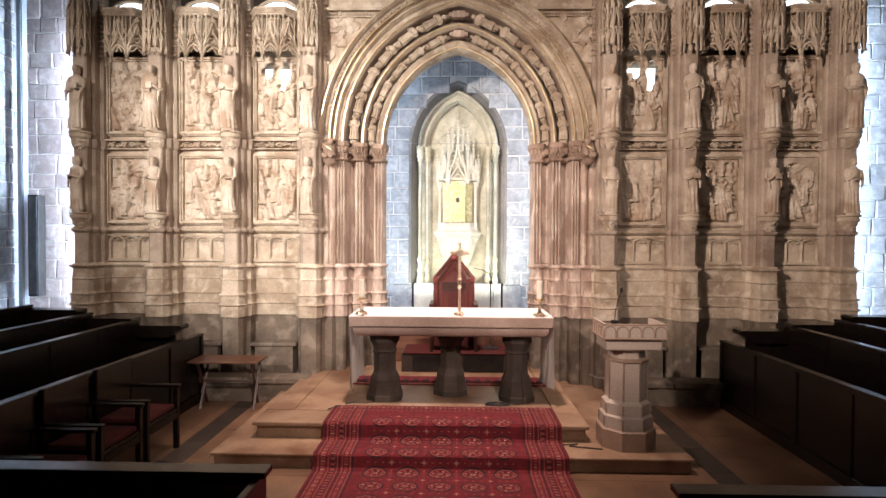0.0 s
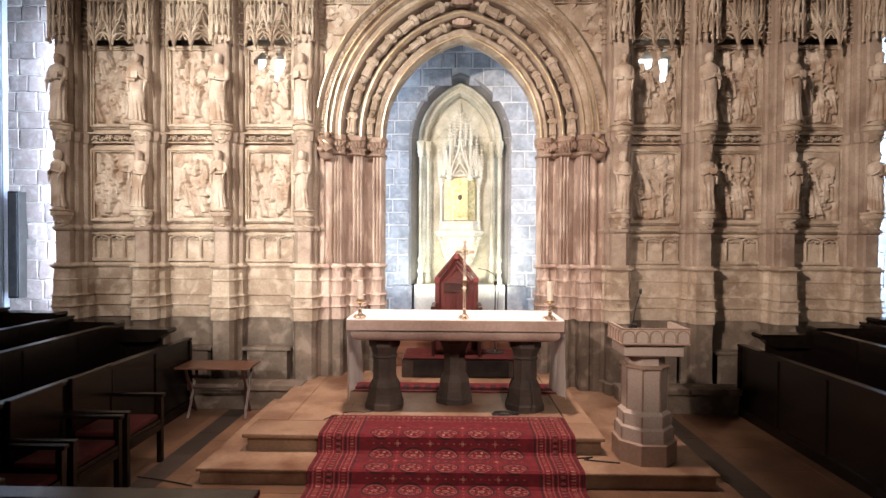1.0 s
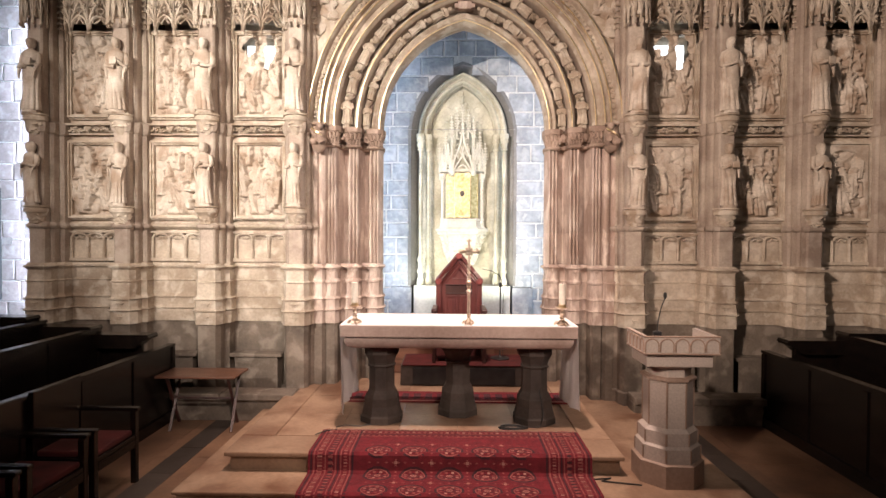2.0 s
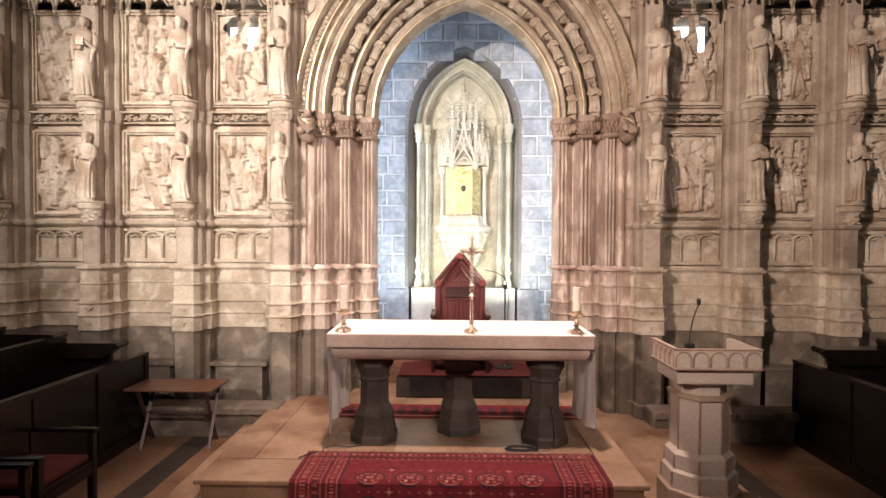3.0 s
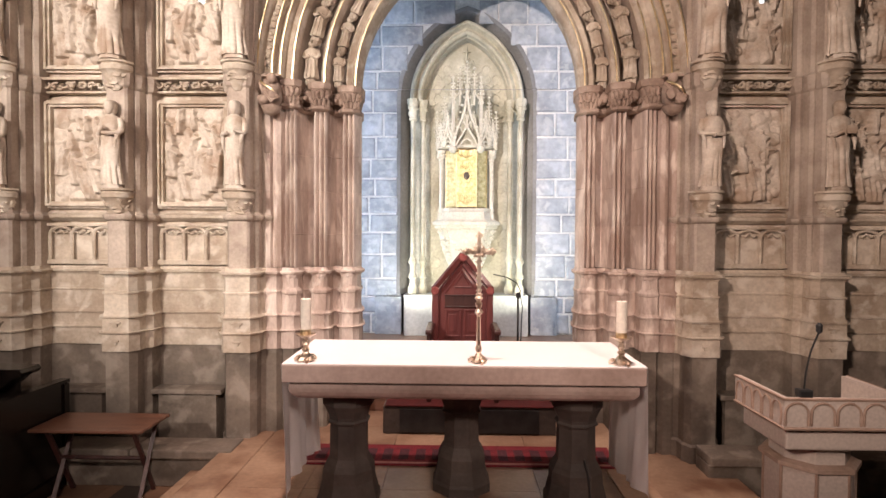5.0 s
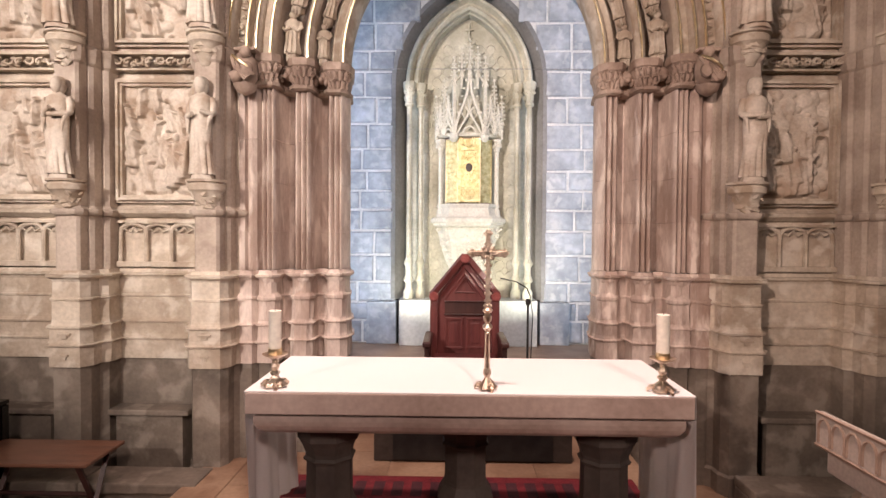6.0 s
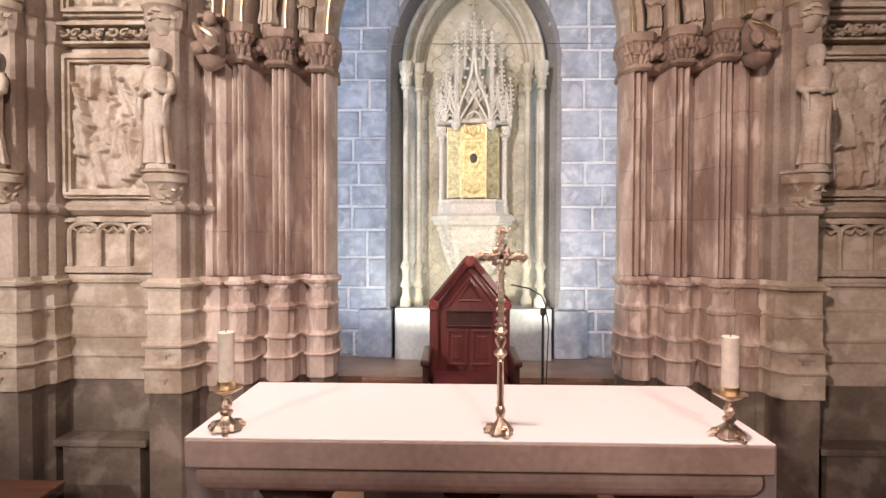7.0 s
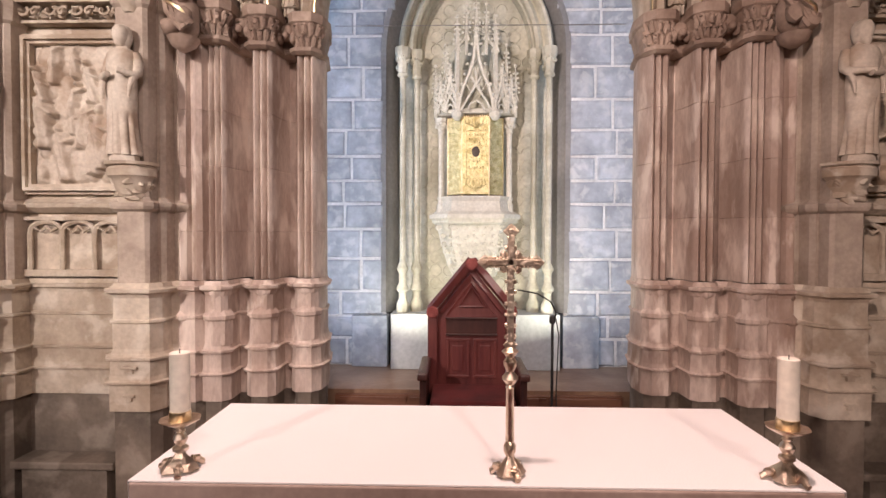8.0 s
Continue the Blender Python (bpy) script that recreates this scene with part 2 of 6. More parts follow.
def loft_plan(bm, plan, levels, cap=True):
    """A plan line (left to right, seen from the front) raised through levels of (z, offset towards the front)."""
    pts = [Vector((x, y)) for x, y in plan]
    norms = []
    for i in range(len(pts)):
        d = Vector((0, 0))
        for a, b in ((i - 1, i), (i, i + 1)):
            if a >= 0 and b < len(pts):
                s = (pts[b] - pts[a]).normalized()
                d += Vector((s.y, -s.x))
        norms.append(d.normalized())
    rings = [[bm.verts.new((p.x + n.x * o, p.y + n.y * o, z)) for p, n in zip(pts, norms)] for z, o in levels]
    for a, b in zip(rings, rings[1:]):
        for i in range(len(pts) - 1):
            bm.faces.new((a[i], a[i + 1], b[i + 1], b[i]))
    if cap:
        for ring, flip in ((rings[0], True), (rings[-1], False)):
            try:
                bm.faces.new(ring[::-1] if flip else ring)
            except ValueError:
                pass
    return bm


class Arch:
    """A pointed arch of two arcs: half width a, rise h, springing at z0, about x = xc."""

    def __init__(self, xc, a, h, z0):
        self.xc, self.z0 = xc, z0
        self.R = (a * a + h * h) / (2 * a)
        self.off = self.R - a

    def curve(self, r, n=16):
        """Points (x, z) from the left springing over the apex to the right one, r outside the intrados."""
        rad = self.R + r
        end = math.acos(-self.off / rad)
        left = [(math.pi + (end - math.pi) * i / n) for i in range(n + 1)]
        pts = [(self.xc + self.off + rad * math.cos(a), self.z0 + rad * math.sin(a)) for a in left]
        return pts + [(2 * self.xc - x, z) for x, z in pts[-2::-1]]

    def sweep(self, bm, profile, n=16):
        """profile: (distance outside the intrados, y)."""
        lines = [[bm.verts.new((x, y, z)) for x, z in self.curve(r, n)] for r, y in profile]
        for a, b in zip(lines, lines[1:]):
            for i in range(len(a) - 1):
                bm.faces.new((a[i], b[i], b[i + 1], a[i + 1]))
        return bm

    def at(self, r, s):
        """Place and lean of a point a share s of the way up the left arc (s < 1), right arc for s > 1."""
        rad = self.R + r
        end = math.acos(-self.off / rad)
        u = s if s <= 1 else 2 - s
        a = math.pi + (end - math.pi) * u
        x, z = self.xc + self.off + rad * math.cos(a), self.z0 + rad * math.sin(a)
        return (x, z, math.pi - a) if s <= 1 else (2 * self.xc - x, z, a - math.pi)


def rolls(x0, x1, y, count, r, n=5):
    """Plan points of a row of small convex mouldings between x0 and x1."""
    w = (x1 - x0) / count
    out = []
    for k in range(count):
        c = x0 + w * (k + 0.5)
        for i in range(n):
            a = math.pi - math.pi * i / (n - 1)
            out.append((c + 0.46 * w * math.cos(a), y - r * math.sin(a)))
    return out


# ---- structure: floor, steps, walls, vault ----
X0, X1, YB, YN, ZC = -7.10, 7.40, -6.5, 8.75, 12.0


def slab(name, x0, x1, y0, y1, z0, z1, mat_, label, category, bevel=0.0):
    bm = box(B(), x0, x1, y0, y1, z0, z1, bevel)
    return tagged(new(name, mesh_of(bm, mat_, False, name)), label, category, kind="structure")


floor = slab("floor", X0, X1, YB, YN, FLOOR - 0.3, FLOOR - 0.006, DARKTILE, "ochre stone floor slabs with dark borders", "floor")
slab("wall_west", X0 - 0.5, X0, YB, YN + 1.2, FLOOR - 0.3, ZC, MORTAR, "grey ashlar side wall of the chapel", "wall")
slab("wall_east", X1, X1 + 0.5, YB, YN + 1.2, FLOOR - 0.3, ZC, VAULT, "grey ashlar side wall of the chapel", "wall")
slab("wall_south", X0 - 0.5, X1 + 0.5, YB - 0.5, YB, FLOOR - 0.3, ZC, VAULT, "plain grey stone wall at the entrance side", "wall")
slab("ceiling", X0 - 0.5, X1 + 0.5, YB - 0.5, YN + 1.6, ZC, ZC + 0.4, VAULT, "grey stone vault high above the chapel", "ceiling")
slab("wall_north_west", X0, XC - 1.46, YN, YN + 0.5, FLOOR - 0.3, ZC, MORTAR, "brown ashlar end wall with pale mortar", "wall")
slab("wall_north_east", XC + 1.46, X1, YN, YN + 0.5, FLOOR - 0.3, ZC, MORTAR, "blue-grey ashlar end wall with pale mortar", "wall")
slab("wall_north_top", XC - 1.46, XC + 1.46, YN, YN + 0.5, 6.2, ZC, VAULT, "end wall above the portal", "wall")

# raised altar platform and its lower step
PZ, SZ = 0.13, -0.05
platform = slab("altar_platform", -1.98, 1.50, 5.58, 8.7, FLOOR, PZ - 0.045, STEPSTONE, "pale stone altar platform with moulded edge", "platform")
part("nosing", box(B(), -2.02, 1.53, 5.53, 5.95, PZ - 0.045, PZ - 0.004, 0.012), STEPSTONE, platform)
part("nosing", box(B(), -2.02, -1.7, 5.952, 8.6, PZ - 0.045, PZ - 0.004, 0.012), STEPSTONE, platform)
part("nosing", box(B(), 1.25, 1.53, 5.952, 8.6, PZ - 0.045, PZ - 0.004, 0.012), STEPSTONE, platform)
lower_step = slab("lower_step", -2.26, 2.42, 5.17, 8.3, FLOOR, SZ - 0.03, STEPSTONE, "long pale stone step below the altar platform", "step")
part("nosing", box(B(), -2.29, 2.45, 5.14, 8.3, SZ - 0.03, SZ, 0.01), STEPSTONE, lower_step)


# ---- the carved retable ----
YP = 7.95                      # plane of the relief panels
BUTT = (2.135, 3.265, 4.365, 5.465)
BAYS = (2.70, 3.815, 4.915)
TOP = 6.3
retable = thing("stone_retable", "tall carved alabaster and limestone retable of reliefs and canopies", "retable", at=(0, 0, 0))

# dado mouldings shared by wall, buttress and jamb: (height, projection)
DADO = [(0.925, 0.030), (1.085, 0.030), (1.092, 0.054), (1.104, 0.059), (1.112, 0.035), (1.14, 0.027), (1.232, 0.024), (1.238, 0.049), (1.252, 0.051), (1.258, 0.027), (1.275, 0.014),
        (1.30, 0.008), (1.455, 0.008), (1.462, 0.024), (1.476, 0.024), (1.482, 0.004), (1.61, 0.000), (1.632, 0.014), (1.646, 0.049), (1.664, 0.054), (1.672, 0.016), (1.70, 0.000)]
FACE = [(-0.205, YP), (-0.20, YP - 0.12), (-0.175, YP - 0.145), (-0.15, YP - 0.14), (-0.145, YP - 0.23), (-0.125, YP - 0.26), (-0.105, YP - 0.255), (-0.10, YP - 0.34), (-0.08, YP - 0.36)]
BUTT_PLAN = FACE + [(-x, y) for x, y in FACE[::-1]]
PLAIN = [(-0.215, YP), (-0.21, YP - 0.16), (-0.155, YP - 0.20), (-0.15, YP - 0.30), (-0.11, YP - 0.37)]
DADO_PLAN = PLAIN + [(-x, y) for x, y in PLAIN[::-1]]


def shared(build, mat_, smooth=False):
    bm = B()
    build(bm)
    return mesh_of(bm, mat_, smooth)


butt_shaft = shared(lambda bm: loft_plan(bm, BUTT_PLAN, [(1.70, 0), (2.135, 0), (2.15, 0.028), (2.17, 0.04), (2.192, 0.042), (2.205, 0.018), (2.225, 0), (3.36, 0), (3.38, 0.02), (3.44, 0.035), (3.50, 0.035), (3.53, 0.0), (TOP, 0)]), BUFF)
butt_dado = shared(lambda bm: loft_plan(bm, DADO_PLAN, DADO), CREAM)
butt_plinth = shared(lambda bm: loft_plan(bm, DADO_PLAN, [(FLOOR, 0.02), (0.10, 0.02), (0.12, 0.0), (0.925, 0.0)]), GREY)


def notch(bm, z, w):
    """A small carved shield on a buttress base."""
    if z:
        box(bm, -w, w, YP - 0.412, YP - 0.36, z - 0.018, z, 0.006)
        box(bm, -w * 0.5, w * 0.5, YP - 0.408, YP - 0.36, z - 0.045, z - 0.01, 0.006)


shield = shared(lambda bm: notch(bm, 1.20, 0.05), CREAM)
shield_low = shared(lambda bm: notch(bm, 1.03, 0.035), CREAM)


def corbel(bm, top, bottom):
    h = top - bottom
    levels = [(0.045, 0.0), (0.06, 0.14), (0.09, 0.3), (0.11, 0.5), (0.122, 0.62), (0.145, 0.68), (0.148, 0.84), (0.14, 0.86), (0.135, 0.9), (0.158, 0.93), (0.158, 1.0)]
    n = 12
    rings = []
    for r, u in levels:
        rings.append([bm.verts.new((r * math.cos(math.pi + math.pi * i / n), YP - 0.33 + r * 0.95 * math.sin(math.pi + math.pi * i / n), bottom + u * h)) for i in range(n + 1)])
    for a, b in zip(rings, rings[1:]):
        for i in range(n):
            bm.faces.new((a[i], a[i + 1], b[i + 1], b[i]))
    bm.faces.new(rings[-1])
    bm.faces.new(rings[0][::-1])


def corbel_leaves(bm, top, bottom, seed):
    rng = random.Random(seed)
    h = top - bottom
    for _ in range(16):
        a = rng.uniform(math.pi, 2 * math.pi)
        u = rng.uniform(0.12, 0.6)
        r = 0.04 + 0.08 * u
        blob(bm, r * math.cos(a), YP - 0.33 + r * math.sin(a), bottom + u * h, 0.045, 0.04, 0.03, rng)


corbel_low = shared(lambda bm: corbel(bm, 2.43, 2.17), CREAM, True)
leaves_low = [shared(lambda bm, s=s: corbel_leaves(bm, 2.43, 2.17, s), CREAM, True) for s in (1, 2)]
leaves_high = [shared(lambda bm, s=s: corbel_leaves(bm, 3.59, 3.33, s), CREAM, True) for s in (3, 4)]
corbel_high = shared(lambda bm: corbel(bm, 3.59, 3.33), CREAM, True)


def crockets(bm, x, y, z0, z1, r0, r1, rng, n=9, size=0.022):
    for i in range(n):
        u = (i + 0.5) / n
        z, r = z0 + (z1 - z0) * u, r0 + (r1 - r0) * u
        for k in range(5):
            a = math.pi + math.pi * k / 4
            blob(bm, x + r * math.cos(a), y + r * math.sin(a), z + rng.uniform(-0.012, 0.012), size, size, size * 0.8, rng)


def pinnacle(bm, seed):
    """The spired canopy over an upper statue."""
    rng = random.Random(seed)
    yb = YP - 0.34
    for i in range(7):
        a = math.pi + math.pi * i / 6
        x, y = 0.15 * math.cos(a), yb + 0.15 * math.sin(a)
        tube(bm, [(x, y, 4.72), (x, y, 5.3)], 0.014, 4)
        tube(bm, [(x, y, 5.3), (x * 0.4, yb + (y - yb) * 0.4, 5.75)], 0.014, 4)
        blob(bm, x, y, 5.33, 0.02, 0.02, 0.05, rng)
        blob(bm, x, y, 4.71, 0.022, 0.022, 0.03, rng)
    for i in range(6):
        a0, a1 = math.pi + math.pi * i / 6, math.pi + math.pi * (i + 1) / 6
        am = (a0 + a1) / 2
        for z0, z1 in ((4.78, 4.98), (5.05, 5.25)):
            p = [(0.15 * math.cos(a), yb + 0.15 * math.sin(a), z) for a, z in ((a0, z0), ((a0 + am) / 2, z0 + 0.6 * (z1 - z0)), (am, z1), ((am + a1) / 2, z0 + 0.6 * (z1 - z0)), (a1, z0))]
            tube(bm, p, 0.011, 4)
            blob(bm, p[2][0], p[2][1], z1 + 0.02, 0.018, 0.018, 0.028, rng)
    lathe(bm, [(0.135, 5.02), (0.12, 5.05), (0.10, 5.5), (0.05, 6.0), (0.02, 6.25)], 8, (0, yb, 0))
    lathe(bm, [(0.11, 4.80), (0.125, 4.9), (0.12, 5.03)], 8, (0, yb, 0))
    crockets(bm, 0, yb, 5.35, 6.2, 0.13, 0.03, rng, 10)
    crockets(bm, 0, yb, 4.85, 5.3, 0.15, 0.15, rng, 4, 0.018)


pinnacles = [shared(lambda bm, s=s: pinnacle(bm, s), CREAM) for s in (5, 6)]
side_shaft = shared(lambda bm: [crockets(bm, sx * 0.175, YP - 0.13, 4.7, 5.9, 0.035, 0.02, random.Random(7), 16, 0.017) for sx in (-1, 1)], CREAM)


def statue_mesh(seed, height):
    """A draped figure as one plain carved mesh."""
    rng = random.Random(seed)
    bm = B()
    n, m = 72, 30
    k = height
    folds, ph, lean = rng.choice((9, 10, 12)), rng.uniform(0, 6), rng.choice((-1, 1))
    sway = rng.uniform(0.008, 0.02) * lean
    widths = [(0.0, 0.128), (0.04, 0.124), (0.15, 0.112), (0.30, 0.108), (0.45, 0.114), (0.55, 0.112), (0.64, 0.106), (0.72, 0.118), (0.78, 0.120), (0.815, 0.095), (0.835, 0.052), (0.87, 0.038)]
    mantle = rng.uniform(0.26, 0.46)

    def wide(u):
        for (ua, a), (ub, b) in zip(widths, widths[1:]):
            if u <= ub:
                return a + (b - a) * (u - ua) / (ub - ua)
        return widths[-1][1]

    rows = []
    for j in range(m + 1):
        u = 0.87 * j / m
        ring = []
        for i in range(n):
            a = 2 * math.pi * i / n
            front = max(0.0, -math.sin(a))
            # deep vertical folds below, a mantle drawn slantwise across the hips over them
            edge = mantle + 0.16 * math.cos(a) * lean + 0.03 * math.sin(3 * a + ph)
            over = 1.0 if edge < u < 0.76 else 0.0
            low = abs(math.sin(folds * a / 2 + ph + 0.6 * u)) ** 0.7 - 0.6
            high = math.sin(5 * a + ph + lean * 14 * u) * 0.5 + 0.25 * math.sin(9 * a - lean * 20 * u)
            fade = min(1.0, max(0.0, (0.79 - u) / 0.12))
            r = wide(u) * (1 + fade * (0.05 * high + 0.05 if over else 0.24 * low)) * k
            ring.append(bm.verts.new((r * math.cos(a) + sway * math.sin(math.pi * u), r * (0.70 + 0.06 * front) * math.sin(a), u * k)))
        rows.append(ring)
    for a, b in zip(rows, rows[1:]):
        for i in range(n):
            bm.faces.new((a[i], a[(i + 1) % n], b[(i + 1) % n], b[i]))
    bm.faces.new(rows[0][::-1])
    bm.faces.new(rows[-1])
    # head with hair and, on some, a beard
    lathe(bm, [(0.012, -0.062), (0.030, -0.05), (0.040, -0.02), (0.044, 0.01), (0.042, 0.036), (0.030, 0.058), (0.010, 0.068)], 18, (sway * 0.5, -0.016, 0.925 * k), 1.1)
    lathe(bm, [(0.030, -0.062), (0.046, -0.04), (0.052, 0.0), (0.050, 0.034), (0.036, 0.062), (0.014, 0.074)], 18, (sway * 0.5, 0.008, 0.925 * k), 0.95, wobble=lambda a, z: 1 + 0.05 * math.sin(11 * a + 60 * z))
    if rng.random() < 0.6:
        lathe(bm, [(0.008, -0.095), (0.022, -0.07), (0.030, -0.045), (0.022, -0.03)], 12, (sway * 0.5, -0.034, 0.925 * k), 0.7)
    for sx in (-1, 1):
        ex, ez = sx * 0.128 * k, (0.60 + rng.uniform(-0.02, 0.02)) * k
        hx, hz = sx * rng.uniform(-0.02, 0.04), (0.60 + rng.uniform(-0.03, 0.09)) * k
        tube(bm, [(sx * 0.095 * k, 0.005, 0.79 * k), (sx * 0.122 * k, 0.0, 0.72 * k), (ex, -0.012, ez + 0.03 * k), (ex * 0.93, -0.045, ez), (0.6 * ex + 0.4 * hx, -0.082, 0.6 * ez + 0.4 * hz), (hx, -0.105, hz)], 0.038 * k, 10, taper=lambda u: 1.0 - 0.12 * u if u < 0.8 else 0.62)
        # sleeve hanging from the forearm
        tube(bm, [(ex * 0.93, -0.045, ez), (ex * 0.86, -0.07, ez - 0.09 * k), (ex * 0.80, -0.075, ez - 0.17 * k)], 0.024 * k, 8, taper=lambda u: 1.1 - 0.75 * u)
    if rng.random() < 0.5:
        box(bm, -0.04, 0.04, -0.135, -0.108, 0.60 * k, 0.70 * k, 0.006, Matrix.Rotation(rng.uniform(-0.15, 0.15), 4, "Y"))
    octo = [(0.115 * k * math.cos(math.pi * (q + 0.5) / 4), 0.095 * k * math.sin(math.pi * (q + 0.5) / 4)) for q in range(8)]
    lo, hi = [bm.verts.new((x, y, -0.035)) for x, y in octo], [bm.verts.new((x * 0.94, y * 0.94, 0.002)) for x, y in octo]
    for q in range(8):
        bm.faces.new((lo[q], lo[(q + 1) % 8], hi[(q + 1) % 8], hi[q]))
    bm.faces.new(lo[::-1])
    bm.faces.new(hi)
    return mesh_of(bm, ALABASTER, True, "statue")


def relief_mesh(seed, w, h, hole=False, top_arch=False):
    """A panel of crowded figures in deep relief."""
    rng = np.random.default_rng(seed)
    nu, nv = 96, int(96 * h / w)
    u, v = np.meshgrid(np.linspace(-w / 2, w / 2, nu), np.linspace(0, h, nv))
    H = np.zeros_like(u)
    for k in range(90):                       # ground of rocks and leaves
        cx, cz, r = rng.uniform(-w / 2, w / 2), rng.uniform(0, h), rng.uniform(0.025, 0.085)
        q = ((u - cx) / r) ** 2 + ((v - cz) / (r * rng.uniform(0.6, 1.4))) ** 2
        H = np.maximum(H, 0.022 * np.sqrt(np.clip(1 - q, 0, 1)) + 0.008 * rng.random() * (q < 1))
    for k in range(17):                      # figures, bent and standing
        s = rng.uniform(0.30, 0.46) * (1.0 if k < 9 else 0.72)
        cx = rng.uniform(-w / 2 + 0.05, w / 2 - 0.05)
        cz = rng.uniform(0.0, 0.30 * h) if k < 9 else rng.uniform(0.30 * h, 0.76 * h)
        lean = rng.uniform(-0.28, 0.28)
        px = (u - cx) - lean * (v - cz)
        pz = (v - cz) / s
        half = s * (0.17 - 0.05 * np.abs(pz - 0.45)) * (1 + 0.12 * np.sin(rng.uniform(18, 34) * pz + rng.uniform(0, 6)))
        body = np.sqrt(np.clip(1 - (px / half) ** 2, 0, 1)) * ((pz > 0) & (pz < 0.82))
        fold = 0.006 * np.sin(px / s * rng.uniform(40, 60) + 6 * pz + rng.uniform(0, 6)) * (body > 0.2)
        head = np.sqrt(np.clip(1 - (px / (0.085 * s)) ** 2 - ((pz - 0.91) / 0.1) ** 2, 0, 1))
        arm_a = rng.uniform(-1.2, 1.2)
        ax, az = px - 0.0, (v - cz) - 0.66 * s
        along, across = ax * math.cos(arm_a) + az * math.sin(arm_a), -ax * math.sin(arm_a) + az * math.cos(arm_a)
        arm = np.sqrt(np.clip(1 - (across / (0.055 * s)) ** 2, 0, 1)) * ((along > 0) & (along < 0.27 * s))
        d = rng.uniform(0.040, 0.080)
        H = np.maximum(H, np.maximum(np.maximum(d * body + fold, 1.15 * d * head), (d + 0.012) * arm * 0.95))
    for f, a in ((34, 0.004), (85, 0.0015)):
        H += a * np.sin(f * u + 3 * np.sin(f * 0.6 * v)) * np.sin(f * v + 2 * np.cos(f * 0.5 * u))
    edge = np.clip(np.minimum(np.minimum(u + w / 2, w / 2 - u), np.minimum(v, h - v)) / 0.03, 0, 1)
    H *= edge
    H = (H + np.roll(H, 1, 0) + np.roll(H, -1, 0) + np.roll(H, 1, 1) + np.roll(H, -1, 1)) / 5
    keep = np.ones_like(u, bool)
    if hole:
        wave = 1 + 0.28 * np.sin(31 * u + 4) + 0.22 * np.sin(43 * v + 2 * np.sin(19 * u))
        lobes = [((u - cu) / a) ** 2 + ((v - cv * h) / b) ** 2 < wave for cu, cv, a, b in ((0.14, 0.80, 0.095, 0.17), (-0.14, 0.85, 0.09, 0.13), (0.09, 0.62, 0.045, 0.06))]
        keep = ~(lobes[0] | lobes[1] | lobes[2])
    if top_arch:
        ring = np.hypot(u, v - (h - w / 2)) - w / 2 + 0.035
        H = np.where((v > h - w / 2) & (ring > -0.02), 0.055, H)
        H = np.where((np.abs(u) > w / 2 - 0.04), 0.055, H)
    H = H * 1.3
    verts = np.stack([u, -H, v], -1).reshape(-1, 3)
    ok = keep[:-1, :-1] | keep[1:, 1:]
    idx = np.arange(nu * nv).reshape(nv, nu)
    faces = np.stack([idx[:-1, :-1], idx[:-1, 1:], idx[1:, 1:], idx[1:, :-1]], -1)[ok]
    me = bpy.data.meshes.new("relief")
    me.from_pydata(verts.tolist(), [], faces.tolist())
    me.materials.append(ALABASTER)
    smooth_all(me)
    return me


def bay_frame(bm, z0, z1, w):
    """A moulded frame round a relief, mitred in steps."""
    for k, (grow, proud) in enumerate(((0.0, 0.05), (0.022, 0.075), (0.044, 0.04))):
        t = 0.022
        a, b, c, d = -w / 2 - grow - t, w / 2 + grow + t, z0 - grow - t, z1 + grow + t
        y0 = YP - proud
        box(bm, a, a + t, y0, YP + 0.05, c, d)
        box(bm, b - t, b, y0, YP + 0.05, c, d)
        box(bm, a + t, b - t, y0, YP + 0.05, c, c + t)
        box(bm, a + t, b - t, y0, YP + 0.05, d - t, d)


def arcade(bm, w):
    """Three blind pointed arches between slim mullions."""
    z0, z1 = 1.76, 2.09
    y = YP - 0.028
    box(bm, -w / 2 - 0.03, w / 2 + 0.03, YP - 0.05, YP + 0.02, z0 - 0.045, z0)
    box(bm, -w / 2 - 0.03, w / 2 + 0.03, YP - 0.05, YP + 0.02, z1, z1 + 0.025)
    s = w / 3
    for i in range(4):
        tube(bm, [(-w / 2 + i * s, y, z0), (-w / 2 + i * s, y, z1 - 0.09)], 0.018, 6)
    for i in range(3):
        x0, x1 = -w / 2 + i * s, -w / 2 + (i + 1) * s
        xm = (x0 + x1) / 2
        pts = [(xm + (s / 2) * math.cos(math.pi - math.pi * j / 10), y, z1 - 0.09 + 0.082 * math.sin(math.pi * j / 10) ** 0.8) for j in range(11)]
        tube(bm, pts, 0.017, 6)
        for sx in (-1, 1):
            tube(bm, [(xm + sx * s * 0.36, y, z1 - 0.05), (xm + sx * s * 0.17, y, z1 - 0.075), (xm, y, z1 - 0.035)], 0.009, 4)


def ledge(bm, w):
    loft_plan(bm, [(-w, YP + 0.02), (-w, YP - 0.02), (w, YP - 0.02), (w, YP + 0.02)], [(2.14, 0.0), (2.155, 0.03), (2.175, 0.07), (2.20, 0.075), (2.215, 0.03), (2.235, 0.0)])


